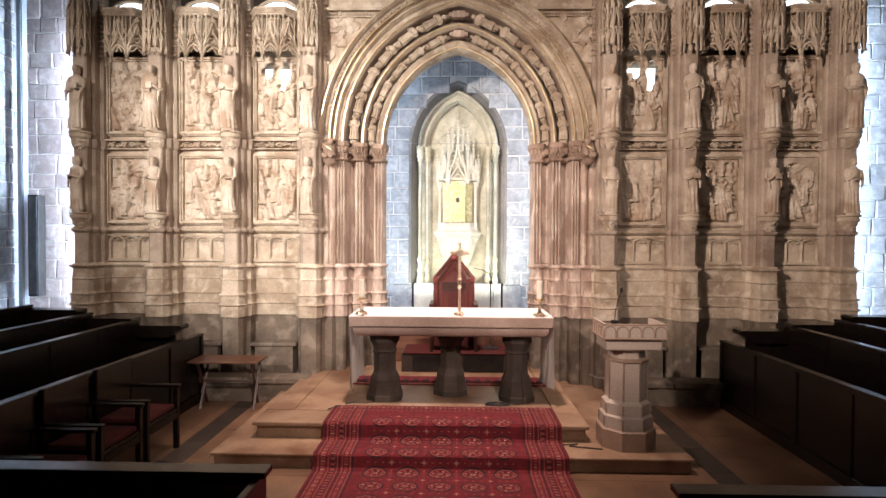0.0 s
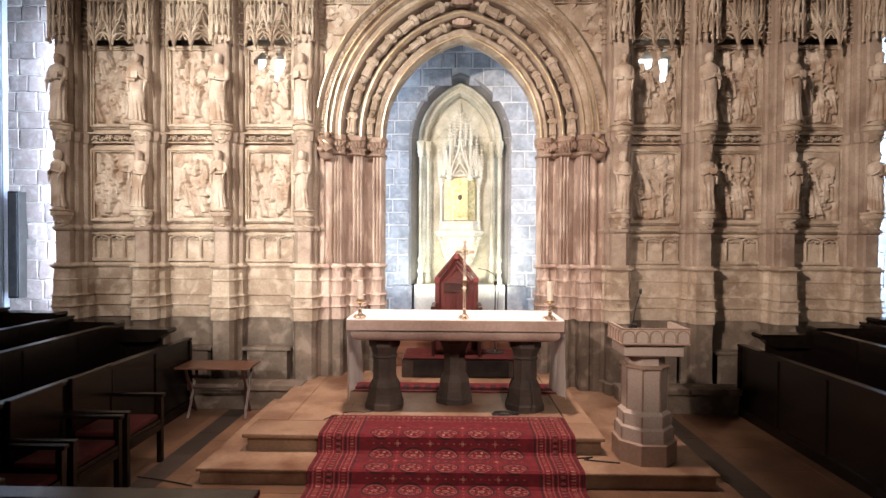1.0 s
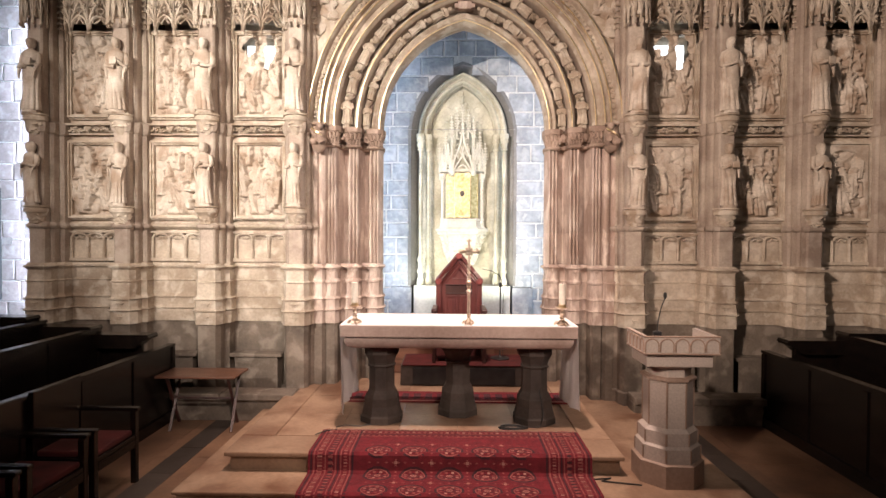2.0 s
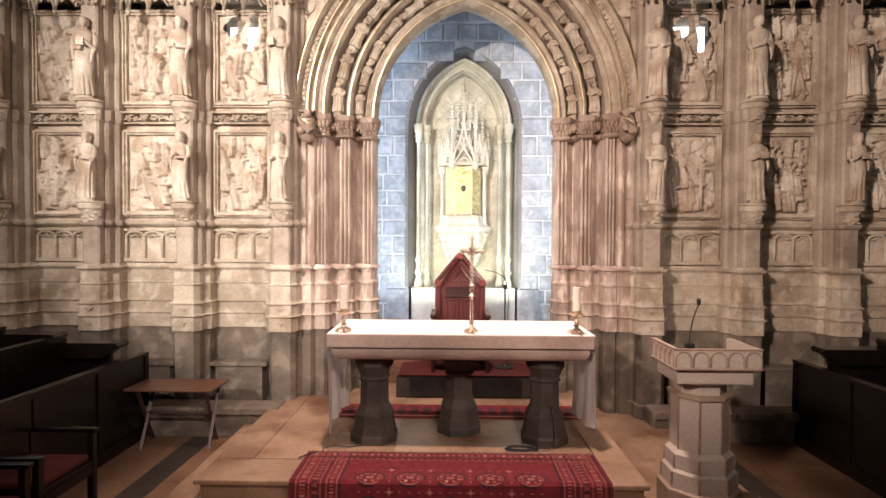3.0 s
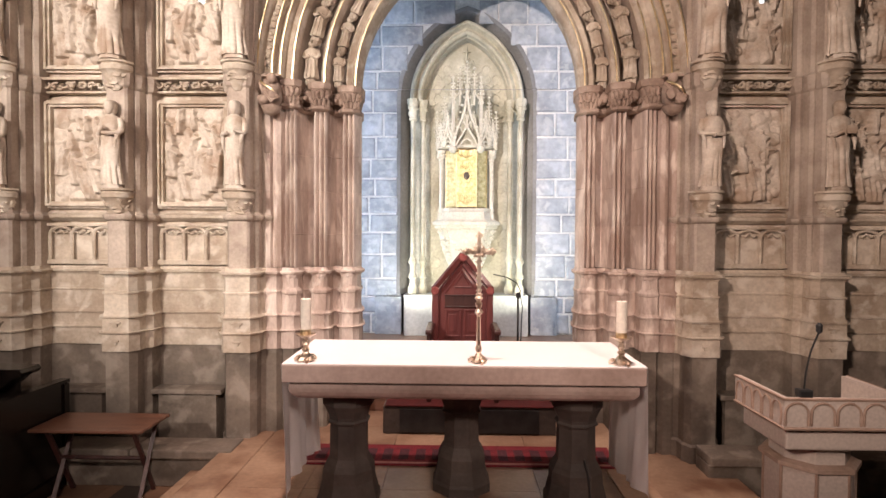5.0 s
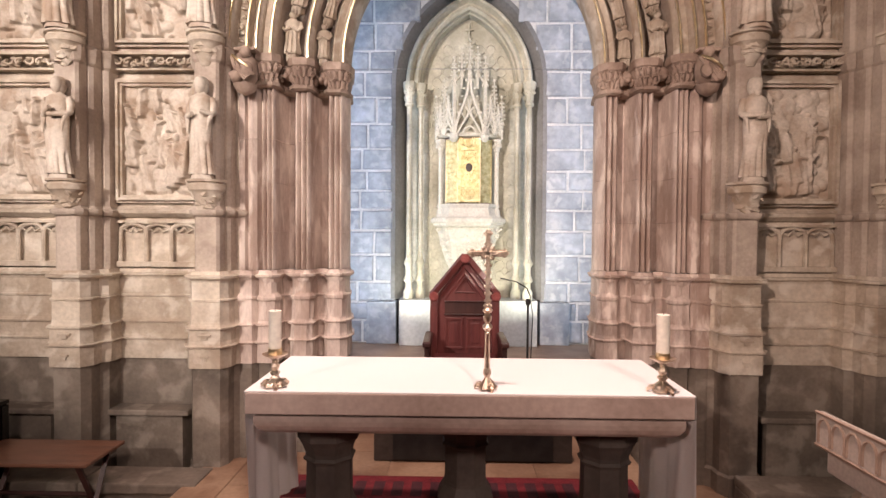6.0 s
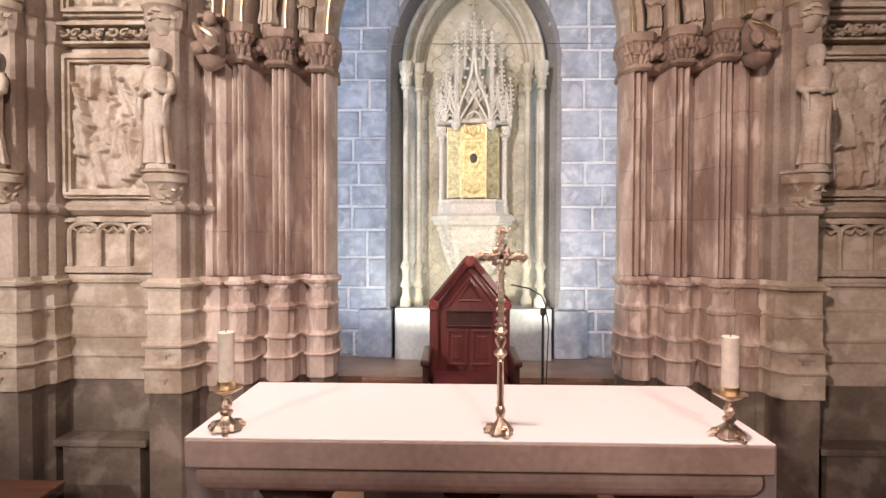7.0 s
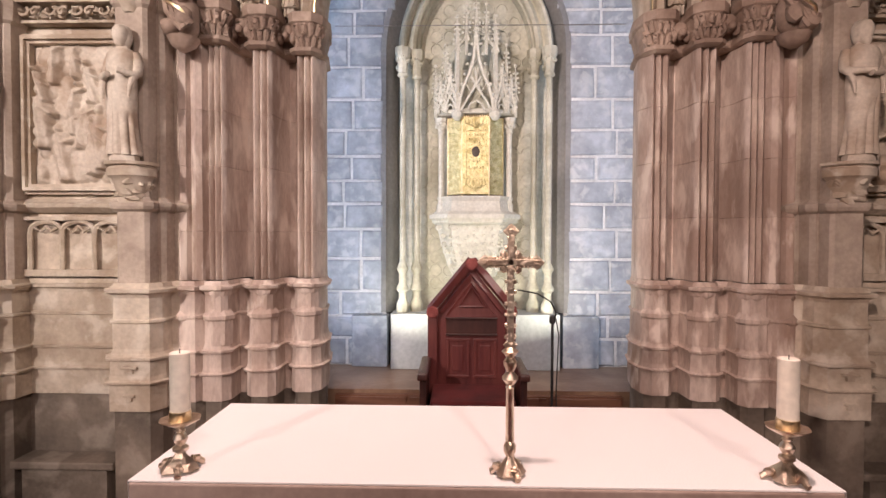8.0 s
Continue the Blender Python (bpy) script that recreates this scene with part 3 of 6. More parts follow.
def frieze(bm, w):
    """A running scroll of leaves between two fillets."""
    rng = random.Random(11)
    box(bm, -w, w, YP - 0.11, YP + 0.02, 3.505, 3.53, 0.004)
    box(bm, -w, w, YP - 0.07, YP + 0.02, 3.385, 3.405, 0.004)
    n = 8
    for i in range(n):
        x = -w + (i + 0.5) * 2 * w / n
        flip = 1 if i % 2 else -1
        pts = [(x + 0.042 * (1 - 0.12 * j) * math.cos(j * 0.8 + flip), YP - 0.07 - 0.004 * j, 3.455 + flip * 0.036 * (1 - 0.12 * j) * math.sin(j * 0.8 + flip)) for j in range(8)]
        tube(bm, pts, 0.013, 5)
        for _ in range(4):
            blob(bm, x + rng.uniform(-0.05, 0.05), YP - 0.06, 3.455 + rng.uniform(-0.035, 0.035), 0.022, 0.03, 0.018, rng)


def canopy_plan(w, d=0.30):
    return [(-w, YP), (-w, YP - 0.06), (-w * 0.55, YP - d), (w * 0.55, YP - d), (w, YP - 0.06), (w, YP)]


def on_canopy(w, s, d=0.30):
    """A point on the canopy's bent front, s from -1 to 1 along it."""
    x = w * s
    y = YP - d if abs(s) <= 0.55 else YP - 0.06 - (d - 0.06) * (1 - abs(s)) / 0.45
    return x, y


def canopy(bm, w, seed):
    """Openwork gables, mullions and rings in front of a shallow hood."""
    rng = random.Random(seed)
    loft_plan(bm, canopy_plan(w - 0.03, 0.21), [(4.93, 0), (5.34, 0)])
    edges = [-1, -0.33, 0.33, 1]
    for lo, hi in zip(edges, edges[1:]):
        mid = (lo + hi) / 2

        def P(s, z):
            x, y = on_canopy(w, s)
            return (x, y - 0.005, z)

        for s in (lo, hi):
            tube(bm, [P(s * 0.985, 4.72), P(s * 0.985, 5.34)], 0.024, 5)
            blob(bm, *P(s * 0.985, 4.70), 0.026, 0.026, 0.035, rng)
        for q in (0.25, 0.5, 0.75):
            s = lo + q * (hi - lo)
            tube(bm, [P(s, 4.95 if q != 0.5 else 5.08), P(s, 5.34)], 0.013, 4)
        # ogee gable, its cusped lower arch and finial
        for side in (lo, hi):
            tube(bm, [P(side, 4.76), P(side + 0.18 * (mid - side), 4.90), P(side + 0.5 * (mid - side), 5.0), P(side + 0.8 * (mid - side), 5.08), P(mid, 5.22)], 0.018, 5)
            tube(bm, [P(side, 4.74), P(side + 0.25 * (mid - side), 4.85), P(side + 0.6 * (mid - side), 4.90), P(mid, 4.93)], 0.018, 5)
            tube(bm, [P(side + 0.3 * (mid - side), 4.86), P(side + 0.62 * (mid - side), 4.82), P(mid, 4.90)], 0.011, 4)
            tube(bm, [P(side, 5.02), P(side + 0.5 * (mid - side), 5.16), P(mid, 5.33)], 0.013, 4)
            for q in (0.3, 0.5, 0.7, 0.85):
                x, y, z = P(side + q * (mid - side), 4.90 + 0.22 * q)
                blob(bm, x, y - 0.01, z + 0.03, 0.017, 0.017, 0.017, rng)
        x, y, z = P(mid, 5.0)
        tube(bm, [(x + 0.035 * math.cos(a * 0.7), y, z + 0.035 * math.sin(a * 0.7)) for a in range(9)], 0.008, 4, closed=True)
        for dz in (5.23, 5.27):
            blob(bm, x, y - 0.008, dz, 0.03, 0.02, 0.018, rng)
        blob(bm, *P(mid, 5.31), 0.014, 0.014, 0.03, rng)


def cornice(bm, w):
    loft_plan(bm, canopy_plan(w + 0.01), [(5.34, 0.0), (5.35, 0.015), (5.40, 0.0), (5.43, 0.03), (5.455, 0.035), (5.46, 0.0)])
    rng = random.Random(3)
    for i in range(22):
        x, y = on_canopy(w, -0.97 + 1.94 * i / 21)
        blob(bm, x, y - 0.01, 5.375 + rng.uniform(-0.012, 0.012), 0.022, 0.018, 0.016, rng)


W = 0.60
frame_low = shared(lambda bm: bay_frame(bm, 2.33, 3.26, W), CREAM)
frame_high = shared(lambda bm: bay_frame(bm, 3.66, 4.70, W), CREAM)
arcade_me = shared(lambda bm: arcade(bm, 0.66), CREAM)
ledge_me = shared(lambda bm: ledge(bm, 0.36), CREAM)
frieze_me = shared(lambda bm: frieze(bm, 0.36), CREAM, True)
canopies = [shared(lambda bm, s=s: canopy(bm, 0.355, s), CREAM) for s in (21, 22)]
cornice_me = shared(lambda bm: cornice(bm, 0.36), CREAM)


def wall_bay(bm, w, sill):
    """The stone behind a bay; it stops lower where the relief above is pierced."""
    box(bm, -w, w, YP + 0.004, YP + 0.38, 1.70, 3.9 if sill else 4.74)


def bay_lintel(bm, w):
    """The stone over the canopy's dark hollow, with the hollow's back."""
    box(bm, -w, w, YP + 0.004, YP + 0.4, 5.0, 5.42)
    box(bm, -w, w, YP + 0.38, YP + 0.402, 4.6, 5.01)


wall_solid = shared(lambda bm: wall_bay(bm, 0.37, False), CREAM)
wall_pierced = shared(lambda bm: wall_bay(bm, 0.37, True), CREAM)
lintel = shared(lambda bm: bay_lintel(bm, 0.37), CREAM)
bay_dado = shared(lambda bm: loft_plan(bm, [(-0.36, YP + 0.2), (-0.36, YP - 0.02), (0.36, YP - 0.02), (0.36, YP + 0.2)], DADO), CREAM)
bay_plinth = shared(lambda bm: (box(bm, -0.36, 0.36, YP - 0.02, YP + 0.2, FLOOR, 0.925), box(bm, -0.34, 0.34, YP - 0.22, YP - 0.02, 0.48, 0.53, 0.012), box(bm, -0.28, 0.28, YP - 0.19, YP - 0.02, FLOOR, 0.48)), GREY)

for side in (-1, 1):
    for i, d in enumerate(BUTT):
        x = XC + side * d
        for nm, me in (("buttress", butt_shaft), ("buttress_dado", butt_dado), ("buttress_plinth", butt_plinth), ("shield", shield), ("shield", shield_low), ("corbel", corbel_low),
                       ("corbel", corbel_high), ("pinnacle", pinnacles[i % 2]), ("crocketing", side_shaft), ("corbel_carving", leaves_low[i % 2]), ("corbel_carving", leaves_high[i % 2])):
            ob = part(nm, None, None, retable, at=(x, 0, 0), me=me)
            if nm in ("crocketing", "corbel_carving"):
                ob["kind"] = "stuff"
    for i, d in enumerate(BAYS):
        x = XC + side * d
        pierced = i == 0
        for nm, me in (("bay_wall", wall_pierced if pierced else wall_solid), ("bay_dado", bay_dado), ("bay_plinth", bay_plinth), ("relief_frame", frame_low), ("relief_frame", frame_high),
                       ("blind_arcade", arcade_me), ("ledge", ledge_me), ("leaf_frieze", frieze_me), ("canopy", canopies[i % 2]), ("cornice", cornice_me), ("bay_lintel", lintel)):
            part(nm, None, None, retable, at=(x, 0, -0.07 if nm in ("canopy", "cornice") else 0), me=me)
        seed = 100 + 10 * i + (5 if side > 0 else 0)
        part("relief_panel", None, None, retable, "alabaster relief crowded with small figures", at=(x, YP - 0.002, 2.33), me=relief_mesh(seed, W, 0.93, top_arch=(side > 0 and i == 2)))
        part("relief_panel", None, None, retable, "alabaster relief crowded with small figures", at=(x, YP - 0.002, 3.66), me=relief_mesh(seed + 1, W, 1.06, hole=pierced))

# white light box behind the two pierced reliefs and above the cornices
for side in (-1, 1):
    lb = thing("light_panel", "bright white light panel behind the pierced relief", "lamp", "retable lights", at=(XC + side * 2.70, YP + 0.33, 4.3))
    part("diffuser", box(B(), -0.30, 0.30, 0.0, 0.02, -0.3, 0.39), LED, lb)
    for d in BAYS:
        up = thing("light_panel", "bright white light strip above the cornice", "lamp", "retable lights", at=(XC + side * d, YP + 0.02, 5.42))
        bm = B()
        arc_ = [(0.27 * math.cos(math.pi * q / 12), 0.17 * math.sin(math.pi * q / 12)) for q in range(13)]
        f_, b_ = [bm.verts.new((x_, 0.0, z_)) for x_, z_ in arc_], [bm.verts.new((x_, 0.03, z_)) for x_, z_ in arc_]
        bm.faces.new(f_)
        bm.faces.new(b_[::-1])
        for q in range(13):
            bm.faces.new((f_[q], b_[q], b_[(q + 1) % 13], f_[(q + 1) % 13]))
        part("diffuser", bm, LED, up)
        part("arched_rib", tube(B(), [(x_ * 1.12, -0.03, z_ * 1.12) for x_, z_ in arc_], 0.022, 6), CREAM, up, "stone rib round the light")

for side in (-1, 1):
    for i, d in enumerate(BUTT):
        for z, h, s in ((2.465, 0.75, 40), (3.625, 0.90, 60)):
            me = statue_mesh(s + i + (10 if side > 0 else 0), h)
            ob = new("statue", me)
            ob.matrix_basis = pose(XC + side * d, YP - 0.42, z, 0, 0, random.Random(s + i).uniform(-14, 14))
            tagged(ob, "pale alabaster statue of a draped standing figure on a corbel", "statue", "retable statues")


# ---- the portal ----
portal = thing("stone_portal", "pointed rose-stone portal with clustered columns and gilded archivolts", "portal")
SPRING = 3.50
arch = Arch(XC, 1.095, 1.41, SPRING)


def jamb_plan(side, simple=False):
    """Plan from the retable to the opening, in distance d from the centre."""
    if simple:
        p = [(2.02, YP), (2.0, 7.80), (1.92, 7.77), (1.84, 7.77), (1.80, 7.83), (1.78, 7.79), (1.68, 7.79), (1.65, 7.83), (1.645, 8.0), (1.55, 8.0), (1.54, 7.93), (1.51, 7.90), (1.42, 7.90), (1.39, 7.93), (1.375, 8.11), (1.285, 8.11), (1.275, 8.05), (1.25, 8.02), (1.16, 8.02), (1.12, 8.07), (1.105, 8.2), (1.14, 8.42), (1.46, 8.43)]
    else:
        p = [(2.02, YP), (2.0, 7.86)] + rolls(2.0, 1.79, 7.86, 2, 0.055) + [(1.785, 7.88)] + rolls(1.78, 1.66, 7.87, 3, 0.045) + [(1.655, 7.98), (1.62, 8.10), (1.54, 8.11)]
        p += rolls(1.53, 1.39, 7.98, 3, 0.05) + [(1.385, 8.08), (1.355, 8.20), (1.28, 8.21)] + rolls(1.27, 1.13, 8.10, 3, 0.05) + [(1.12, 8.12), (1.10, 8.16), (1.10, 8.22), (1.14, 8.42), (1.46, 8.43)]
    return [(XC - d, y) for d, y in p] if side < 0 else [(XC + d, y) for d, y in p[::-1]]


for side in (-1, 1):
    cuts = [1.70, 2.02, 2.44, 2.80, 3.24] if side < 0 else [1.70, 2.12, 2.49, 2.87, 3.24]
    for za, zb in zip(cuts, cuts[1:]):
        part("jamb_course", loft_plan(B(), jamb_plan(side), [(za, -0.005), (za + 0.0025, 0), (zb - 0.0025, 0), (zb, -0.005)], False), ROSE, portal, "rose limestone course of clustered shafts", True)
    part("jamb_dado", loft_plan(B(), jamb_plan(side, True), [(z, o * 0.8) for z, o in DADO], False), ROSE, portal)
    part("jamb_plinth", loft_plan(B(), jamb_plan(side, True), [(FLOOR, 0.0), (0.925, 0.0)], False), GREY, portal)
    for d, y in ((1.93, 7.845), (1.72, 7.855), (1.46, 7.965), (1.20, 8.085)):
        base_ = lathe(B(), [(0.092, 1.285), (0.092, 1.44), (0.104, 1.452), (0.106, 1.475), (0.085, 1.50), (0.074, 1.515), (0.072, 1.59), (0.086, 1.61), (0.090, 1.635), (0.078, 1.65)], 8, (XC + side * d, y, 0), 0.95)
        part("shaft_base", base_, ROSE, portal, "small polygonal base of a shaft")
    cap = loft_plan(B(), jamb_plan(side, True), [(3.22, 0.0), (3.235, 0.03), (3.26, 0.03), (3.27, 0.0), (3.33, 0.0), (3.42, 0.025), (3.43, 0.04), (3.49, 0.045), (3.50, 0.01)])
    part("capital_band", cap, BROWNSTONE, portal, "moulded capital band")
    cap = B()
    rng = random.Random(31 + side)
    for d, y in ((1.72, 7.80), (1.46, 7.91), (1.18, 8.03)):
        for tier, (z, rr) in enumerate(((3.295, 0.066), (3.372, 0.080))):
            for q in range(6):
                a = math.pi + math.pi * (q + 0.5 * tier) / 5.5
                c_, s_ = math.cos(a), math.sin(a)
                at_ = lambda r_, z_: (XC + side * d + r_ * c_, y + 0.03 + r_ * 0.8 * s_, z_)
                tube(cap, [at_(rr - 0.012, z - 0.035), at_(rr, z - 0.01), at_(rr + 0.012, z + 0.02), at_(rr + 0.026, z + 0.036), at_(rr + 0.028, z + 0.026)], 0.021, 6, taper=lambda u: 0.7 + 0.9 * u - 1.0 * u * u)
                for q2 in range(3):
                    blob(cap, *at_(rr + 0.010 + rng.uniform(0, 0.014), z + rng.uniform(-0.03, 0.035)), 0.014, 0.012, 0.014, rng, 0.35)
    for d, y in ((1.59, 7.93), (1.325, 8.05)):
        blob(cap, XC + side * d, y, 3.37, 0.052, 0.05, 0.062, rng, 0.06, 2)
        for q in (-1, 1):
            blob(cap, XC + side * d + q * 0.045, y - 0.005, 3.335, 0.026, 0.04, 0.045, rng, 0.1, 2)
        blob(cap, XC + side * d, y - 0.045, 3.345, 0.026, 0.024, 0.028, rng, 0.08, 2)
    tagged(part("capital_leaf_carving", cap, BROWNSTONE, portal, "leaf carving on the capitals", True), kind="stuff")
    stop = B()
    blob(stop, 0, 0.01, -0.01, 0.085, 0.08, 0.13, rng, 0.10, 2)
    blob(stop, side * -0.02, -0.055, 0.095, 0.038, 0.042, 0.045, rng, 0.10, 2)
    blob(stop, side * -0.035, -0.065, -0.03, 0.045, 0.045, 0.055, rng, 0.12, 2)
    blob(stop, side * 0.045, -0.05, -0.075, 0.05, 0.05, 0.045, rng, 0.12, 2)
    for q in range(5):
        tube(stop, [(-0.075 + 0.03 * q, -0.05, 0.06 - 0.02 * q), (-0.045 + 0.03 * q, -0.085, -0.01 - 0.012 * q), (0.03 + 0.012 * q, -0.075, -0.10 + 0.01 * q)], 0.015, 6)
    box(stop, -0.075, 0.075, -0.03, 0.08, 0.115, 0.14, 0.01)
    lathe(stop, [(0.02, -0.19), (0.065, -0.16), (0.085, -0.12)], 10, (0, 0.0, 0))
    part("label_stop_sash", tube(B(), [(-0.07, -0.06, 0.07), (-0.02, -0.105, 0.03), (0.04, -0.105, -0.01), (0.08, -0.06, -0.06)], 0.010, 5), GILT, portal, "gilded sash of the carved figure", True, at=Matrix.Translation((XC + side * 1.86, 7.70, 3.35)) @ Matrix.Scale(1.15, 4))
    part("label_stop", stop, BROWNSTONE, portal, "curled carved figure under the hood mould", True, at=Matrix.Translation((XC + side * 1.86, 7.70, 3.35)) @ Matrix.Scale(1.15, 4))

part("inner_archivolt", arch.sweep(B(), [(0.36, 8.43), (0.04, 8.42), (0, 8.22), (0, 8.15), (0.015, 8.12), (0.035, 8.08), (0.06, 8.06), (0.085, 8.08), (0.09, 8.10), (0.13, 8.07), (0.15, 8.09)], 20), CREAM, portal, smooth=True)
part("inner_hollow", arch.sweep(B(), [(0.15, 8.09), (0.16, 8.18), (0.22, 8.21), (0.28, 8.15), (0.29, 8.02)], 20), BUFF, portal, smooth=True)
part("middle_rib", arch.sweep(B(), [(0.29, 8.02), (0.30, 7.97), (0.325, 7.945), (0.35, 7.96), (0.37, 7.99)], 20), CREAM, portal, smooth=True)
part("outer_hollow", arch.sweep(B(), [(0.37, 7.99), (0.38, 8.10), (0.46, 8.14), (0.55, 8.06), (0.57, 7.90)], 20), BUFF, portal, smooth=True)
part("outer_archivolt", arch.sweep(B(), [(0.57, 7.90), (0.58, 7.86), (0.605, 7.835), (0.63, 7.86), (0.635, 7.885), (0.68, 7.86), (0.69, 7.82), (0.715, 7.80), (0.74, 7.82), (0.75, 7.85), (0.77, 7.85)], 20), CREAM, portal, smooth=True)
part("hood_mould", arch.sweep(B(), [(0.77, 7.85), (0.775, 7.80), (0.79, 7.785), (0.80, 7.80), (0.81, 7.83), (0.87, 7.80), (0.885, 7.74), (0.91, 7.72), (0.935, 7.74), (0.94, 7.95)], 20), CREAM, portal, smooth=True)
for r, y in ((0.045, 8.058), (0.325, 7.940), (0.605, 7.830), (0.715, 7.795), (0.788, 7.780), (0.91, 7.715)):
    bm = B()
    tube(bm, [(x, y, z) for x, z in arch.curve(r, 24)], 0.009, 5)
    part("gilt_fillet", bm, GILT, portal, "thin gilded fillet", True)
bm = B()
rng = random.Random(8)
for i in range(96):
    x, z, a = arch.at(0.84, 0.02 + 1.96 * (i + 0.5) / 96)
    blob(bm, x + rng.uniform(-0.01, 0.01), 7.805, z + rng.uniform(-0.01, 0.01), 0.027, 0.02, 0.022, rng)
tagged(part("leaf_trail", bm, CREAM, portal, "leaf trail in the hood mould"), kind="stuff")


def small_figure(seed, h):
    rng = random.Random(seed)
    bm = B()
    ph = rng.uniform(0, 6)
    lathe(bm, [(0.14 * h, 0), (0.15 * h, 0.06 * h), (0.125 * h, 0.3 * h), (0.13 * h, 0.5 * h), (0.15 * h, 0.68 * h), (0.145 * h, 0.75 * h), (0.08 * h, 0.81 * h), (0.04 * h, 0.84 * h)], 18, squash=0.85, wobble=lambda a, z: 1 + (0.11 * math.sin(7 * a + ph + 6 * z / h) if z < 0.6 * h else 0))
    lathe(bm, [(0.03 * h, 0.82 * h), (0.06 * h, 0.86 * h), (0.075 * h, 0.91 * h), (0.06 * h, 0.97 * h), (0.02 * h, 1.0 * h)], 10, (0, -0.02 * h, 0))
    for sx in (-1, 1):
        tube(bm, [(sx * 0.13 * h, 0, 0.74 * h), (sx * 0.165 * h, -0.05 * h, 0.6 * h), (sx * 0.11 * h, -0.12 * h, 0.52 * h), (sx * 0.02 * h, -0.17 * h, 0.58 * h)], 0.042 * h, 6)
    for q in (-0.07, 0, 0.07):
        tube(bm, [(q * h, -0.12 * h, 0.5 * h), (q * 1.3 * h, -0.135 * h, 0.02 * h)], 0.02 * h, 5)
    for v in bm.verts:
        v.co.x *= 1.28
    return mesh_of(bm, CREAM, True, "small_figure")


def seat_canopy(bm, w):
    lathe(bm, [(w * 0.25, -0.075), (w * 0.7, -0.05), (w * 1.0, -0.035), (w * 1.05, -0.012), (w * 0.9, -0.01), (w * 0.95, 0.0)], 8, squash=0.85)
    for q in (-0.6, 0.0, 0.6):
        tube(bm, [(q * w, -w * 0.8, -0.06), (q * w * 0.8, -w * 0.9, -0.03), (q * w, -w * 0.85, 0.0)], 0.008, 4)


fig_low, fig_high = [small_figure(70 + k, 0.30) for k in range(3)], [small_figure(80 + k, 0.365) for k in range(3)]
seat_low, seat_high = shared(lambda bm: seat_canopy(bm, 0.044), CREAM), shared(lambda bm: seat_canopy(bm, 0.056), CREAM)
for r, y, count, figs, seat in ((0.215, 8.07, 6, fig_low, seat_low), (0.465, 7.98, 6, fig_high, seat_high)):
    for half in (0, 1):
        for k in range(count):
            s = 0.015 + k / count * 0.93
            x, z, lean = arch.at(r, s if not half else 2 - s)
            m = Matrix.Translation((x, y, z)) @ Matrix.Rotation(lean, 4, "Y")
            part("niche_figure", None, None, portal, "small carved figure in the archivolt", at=m @ Matrix.Translation((0, 0, 0.012)), me=figs[k % 3])
            part("niche_seat", None, None, portal, at=m, me=seat)
for r, y, w in ((0.22, 8.06, 0.09), (0.46, 7.96, 0.10)):
    bm = box(B(), -w, w, -0.06, 0.08, -0.05, 0.05, 0.015)
    box(bm, -w * 1.5, w * 1.5, -0.04, 0.08, -0.03, 0.03, 0.012)
    part("keystone", bm, ROSE, portal, at=(XC, y, arch.z0 + math.sqrt((arch.R + r) ** 2 - arch.off ** 2)))

# spandrels and the wall above the portal
sp = B()
outer = arch.curve(0.935, 20)
n_ = len(outer)
front = [sp.verts.new((x, 7.88, z)) for x, z in outer]
rim = []
for i, (x, z) in enumerate(outer):
    u = i / (n_ - 1)
    rim.append(sp.verts.new((XC - 2.0 if u < 0.5 else XC + 2.0, 7.88, 3.48 + min(1, 2 * min(u, 1 - u)) * (TOP - 3.48)) if 0 < i < n_ - 1 else (XC + (-2.0 if i == 0 else 2.0), 7.88, 3.48)))
for i in range(n_ - 1):
    sp.faces.new((front[i], front[i + 1], rim[i + 1], rim[i]))
part("spandrel", sp, CREAM, portal)
sp2 = box(B(), XC - 2.0, XC + 2.0, 7.885, 7.95, 5.80, TOP)
part("upper_wall", sp2, CREAM, portal)
for side in (-1, 1):
    rng = random.Random(90 + side)
    bm = B()
    for _ in range(46):
        px, pz = rng.uniform(1.15, 1.95), rng.uniform(4.55, 5.35)
        if math.hypot(px + arch.off, pz - SPRING) > arch.R + 1.06:
            blob(bm, XC + side * px, 7.87, pz, rng.uniform(0.03, 0.09), 0.04, rng.uniform(0.03, 0.10), rng, 0.2, 1)
    tagged(part("spandrel_carving", bm, ALABASTER, portal, "leaf and figure carving in the spandrel", True), kind="stuff")
    bm = box(B(), 1.05, 1.98, 7.80, 7.885, 5.40, 5.44, 0.008)
    for i in range(18):
        blob(bm, 1.18 + i * 0.044, 7.85, 5.36, 0.02, 0.02, 0.02, rng)
    box(bm, 1.15, 1.98, 7.83, 7.885, 5.31, 5.33, 0.004)
    if side < 0:
        for v in bm.verts:
            v.co.x = XC - v.co.x
    else:
        for v in bm.verts:
            v.co.x += XC
    part("spandrel_cornice", bm, CREAM, portal)

# added slabs behind the bays, pierced ones too, block LED light leaking through gaps
for side in (-1, 1):
    xs = sorted((XC + side * 2.03, XC + side * 5.7))
    part("backing", box(B(), xs[0], xs[1], 8.352, 8.40, FLOOR, TOP), GREY, retable)
# end returns of the retable
for side in (-1, 1):
    x = XC + side * 5.70
    part("end_return", box(B(), min(x, x - side * 0.03), max(x, x - side * 0.03), YP, 8.35, FLOOR, TOP), CREAM, retable)


# ---- the niche and its shrine ----
YW = 9.22
shrine_arch = Arch(XC, 0.70, 0.98, 3.65)
SILL = 0.82


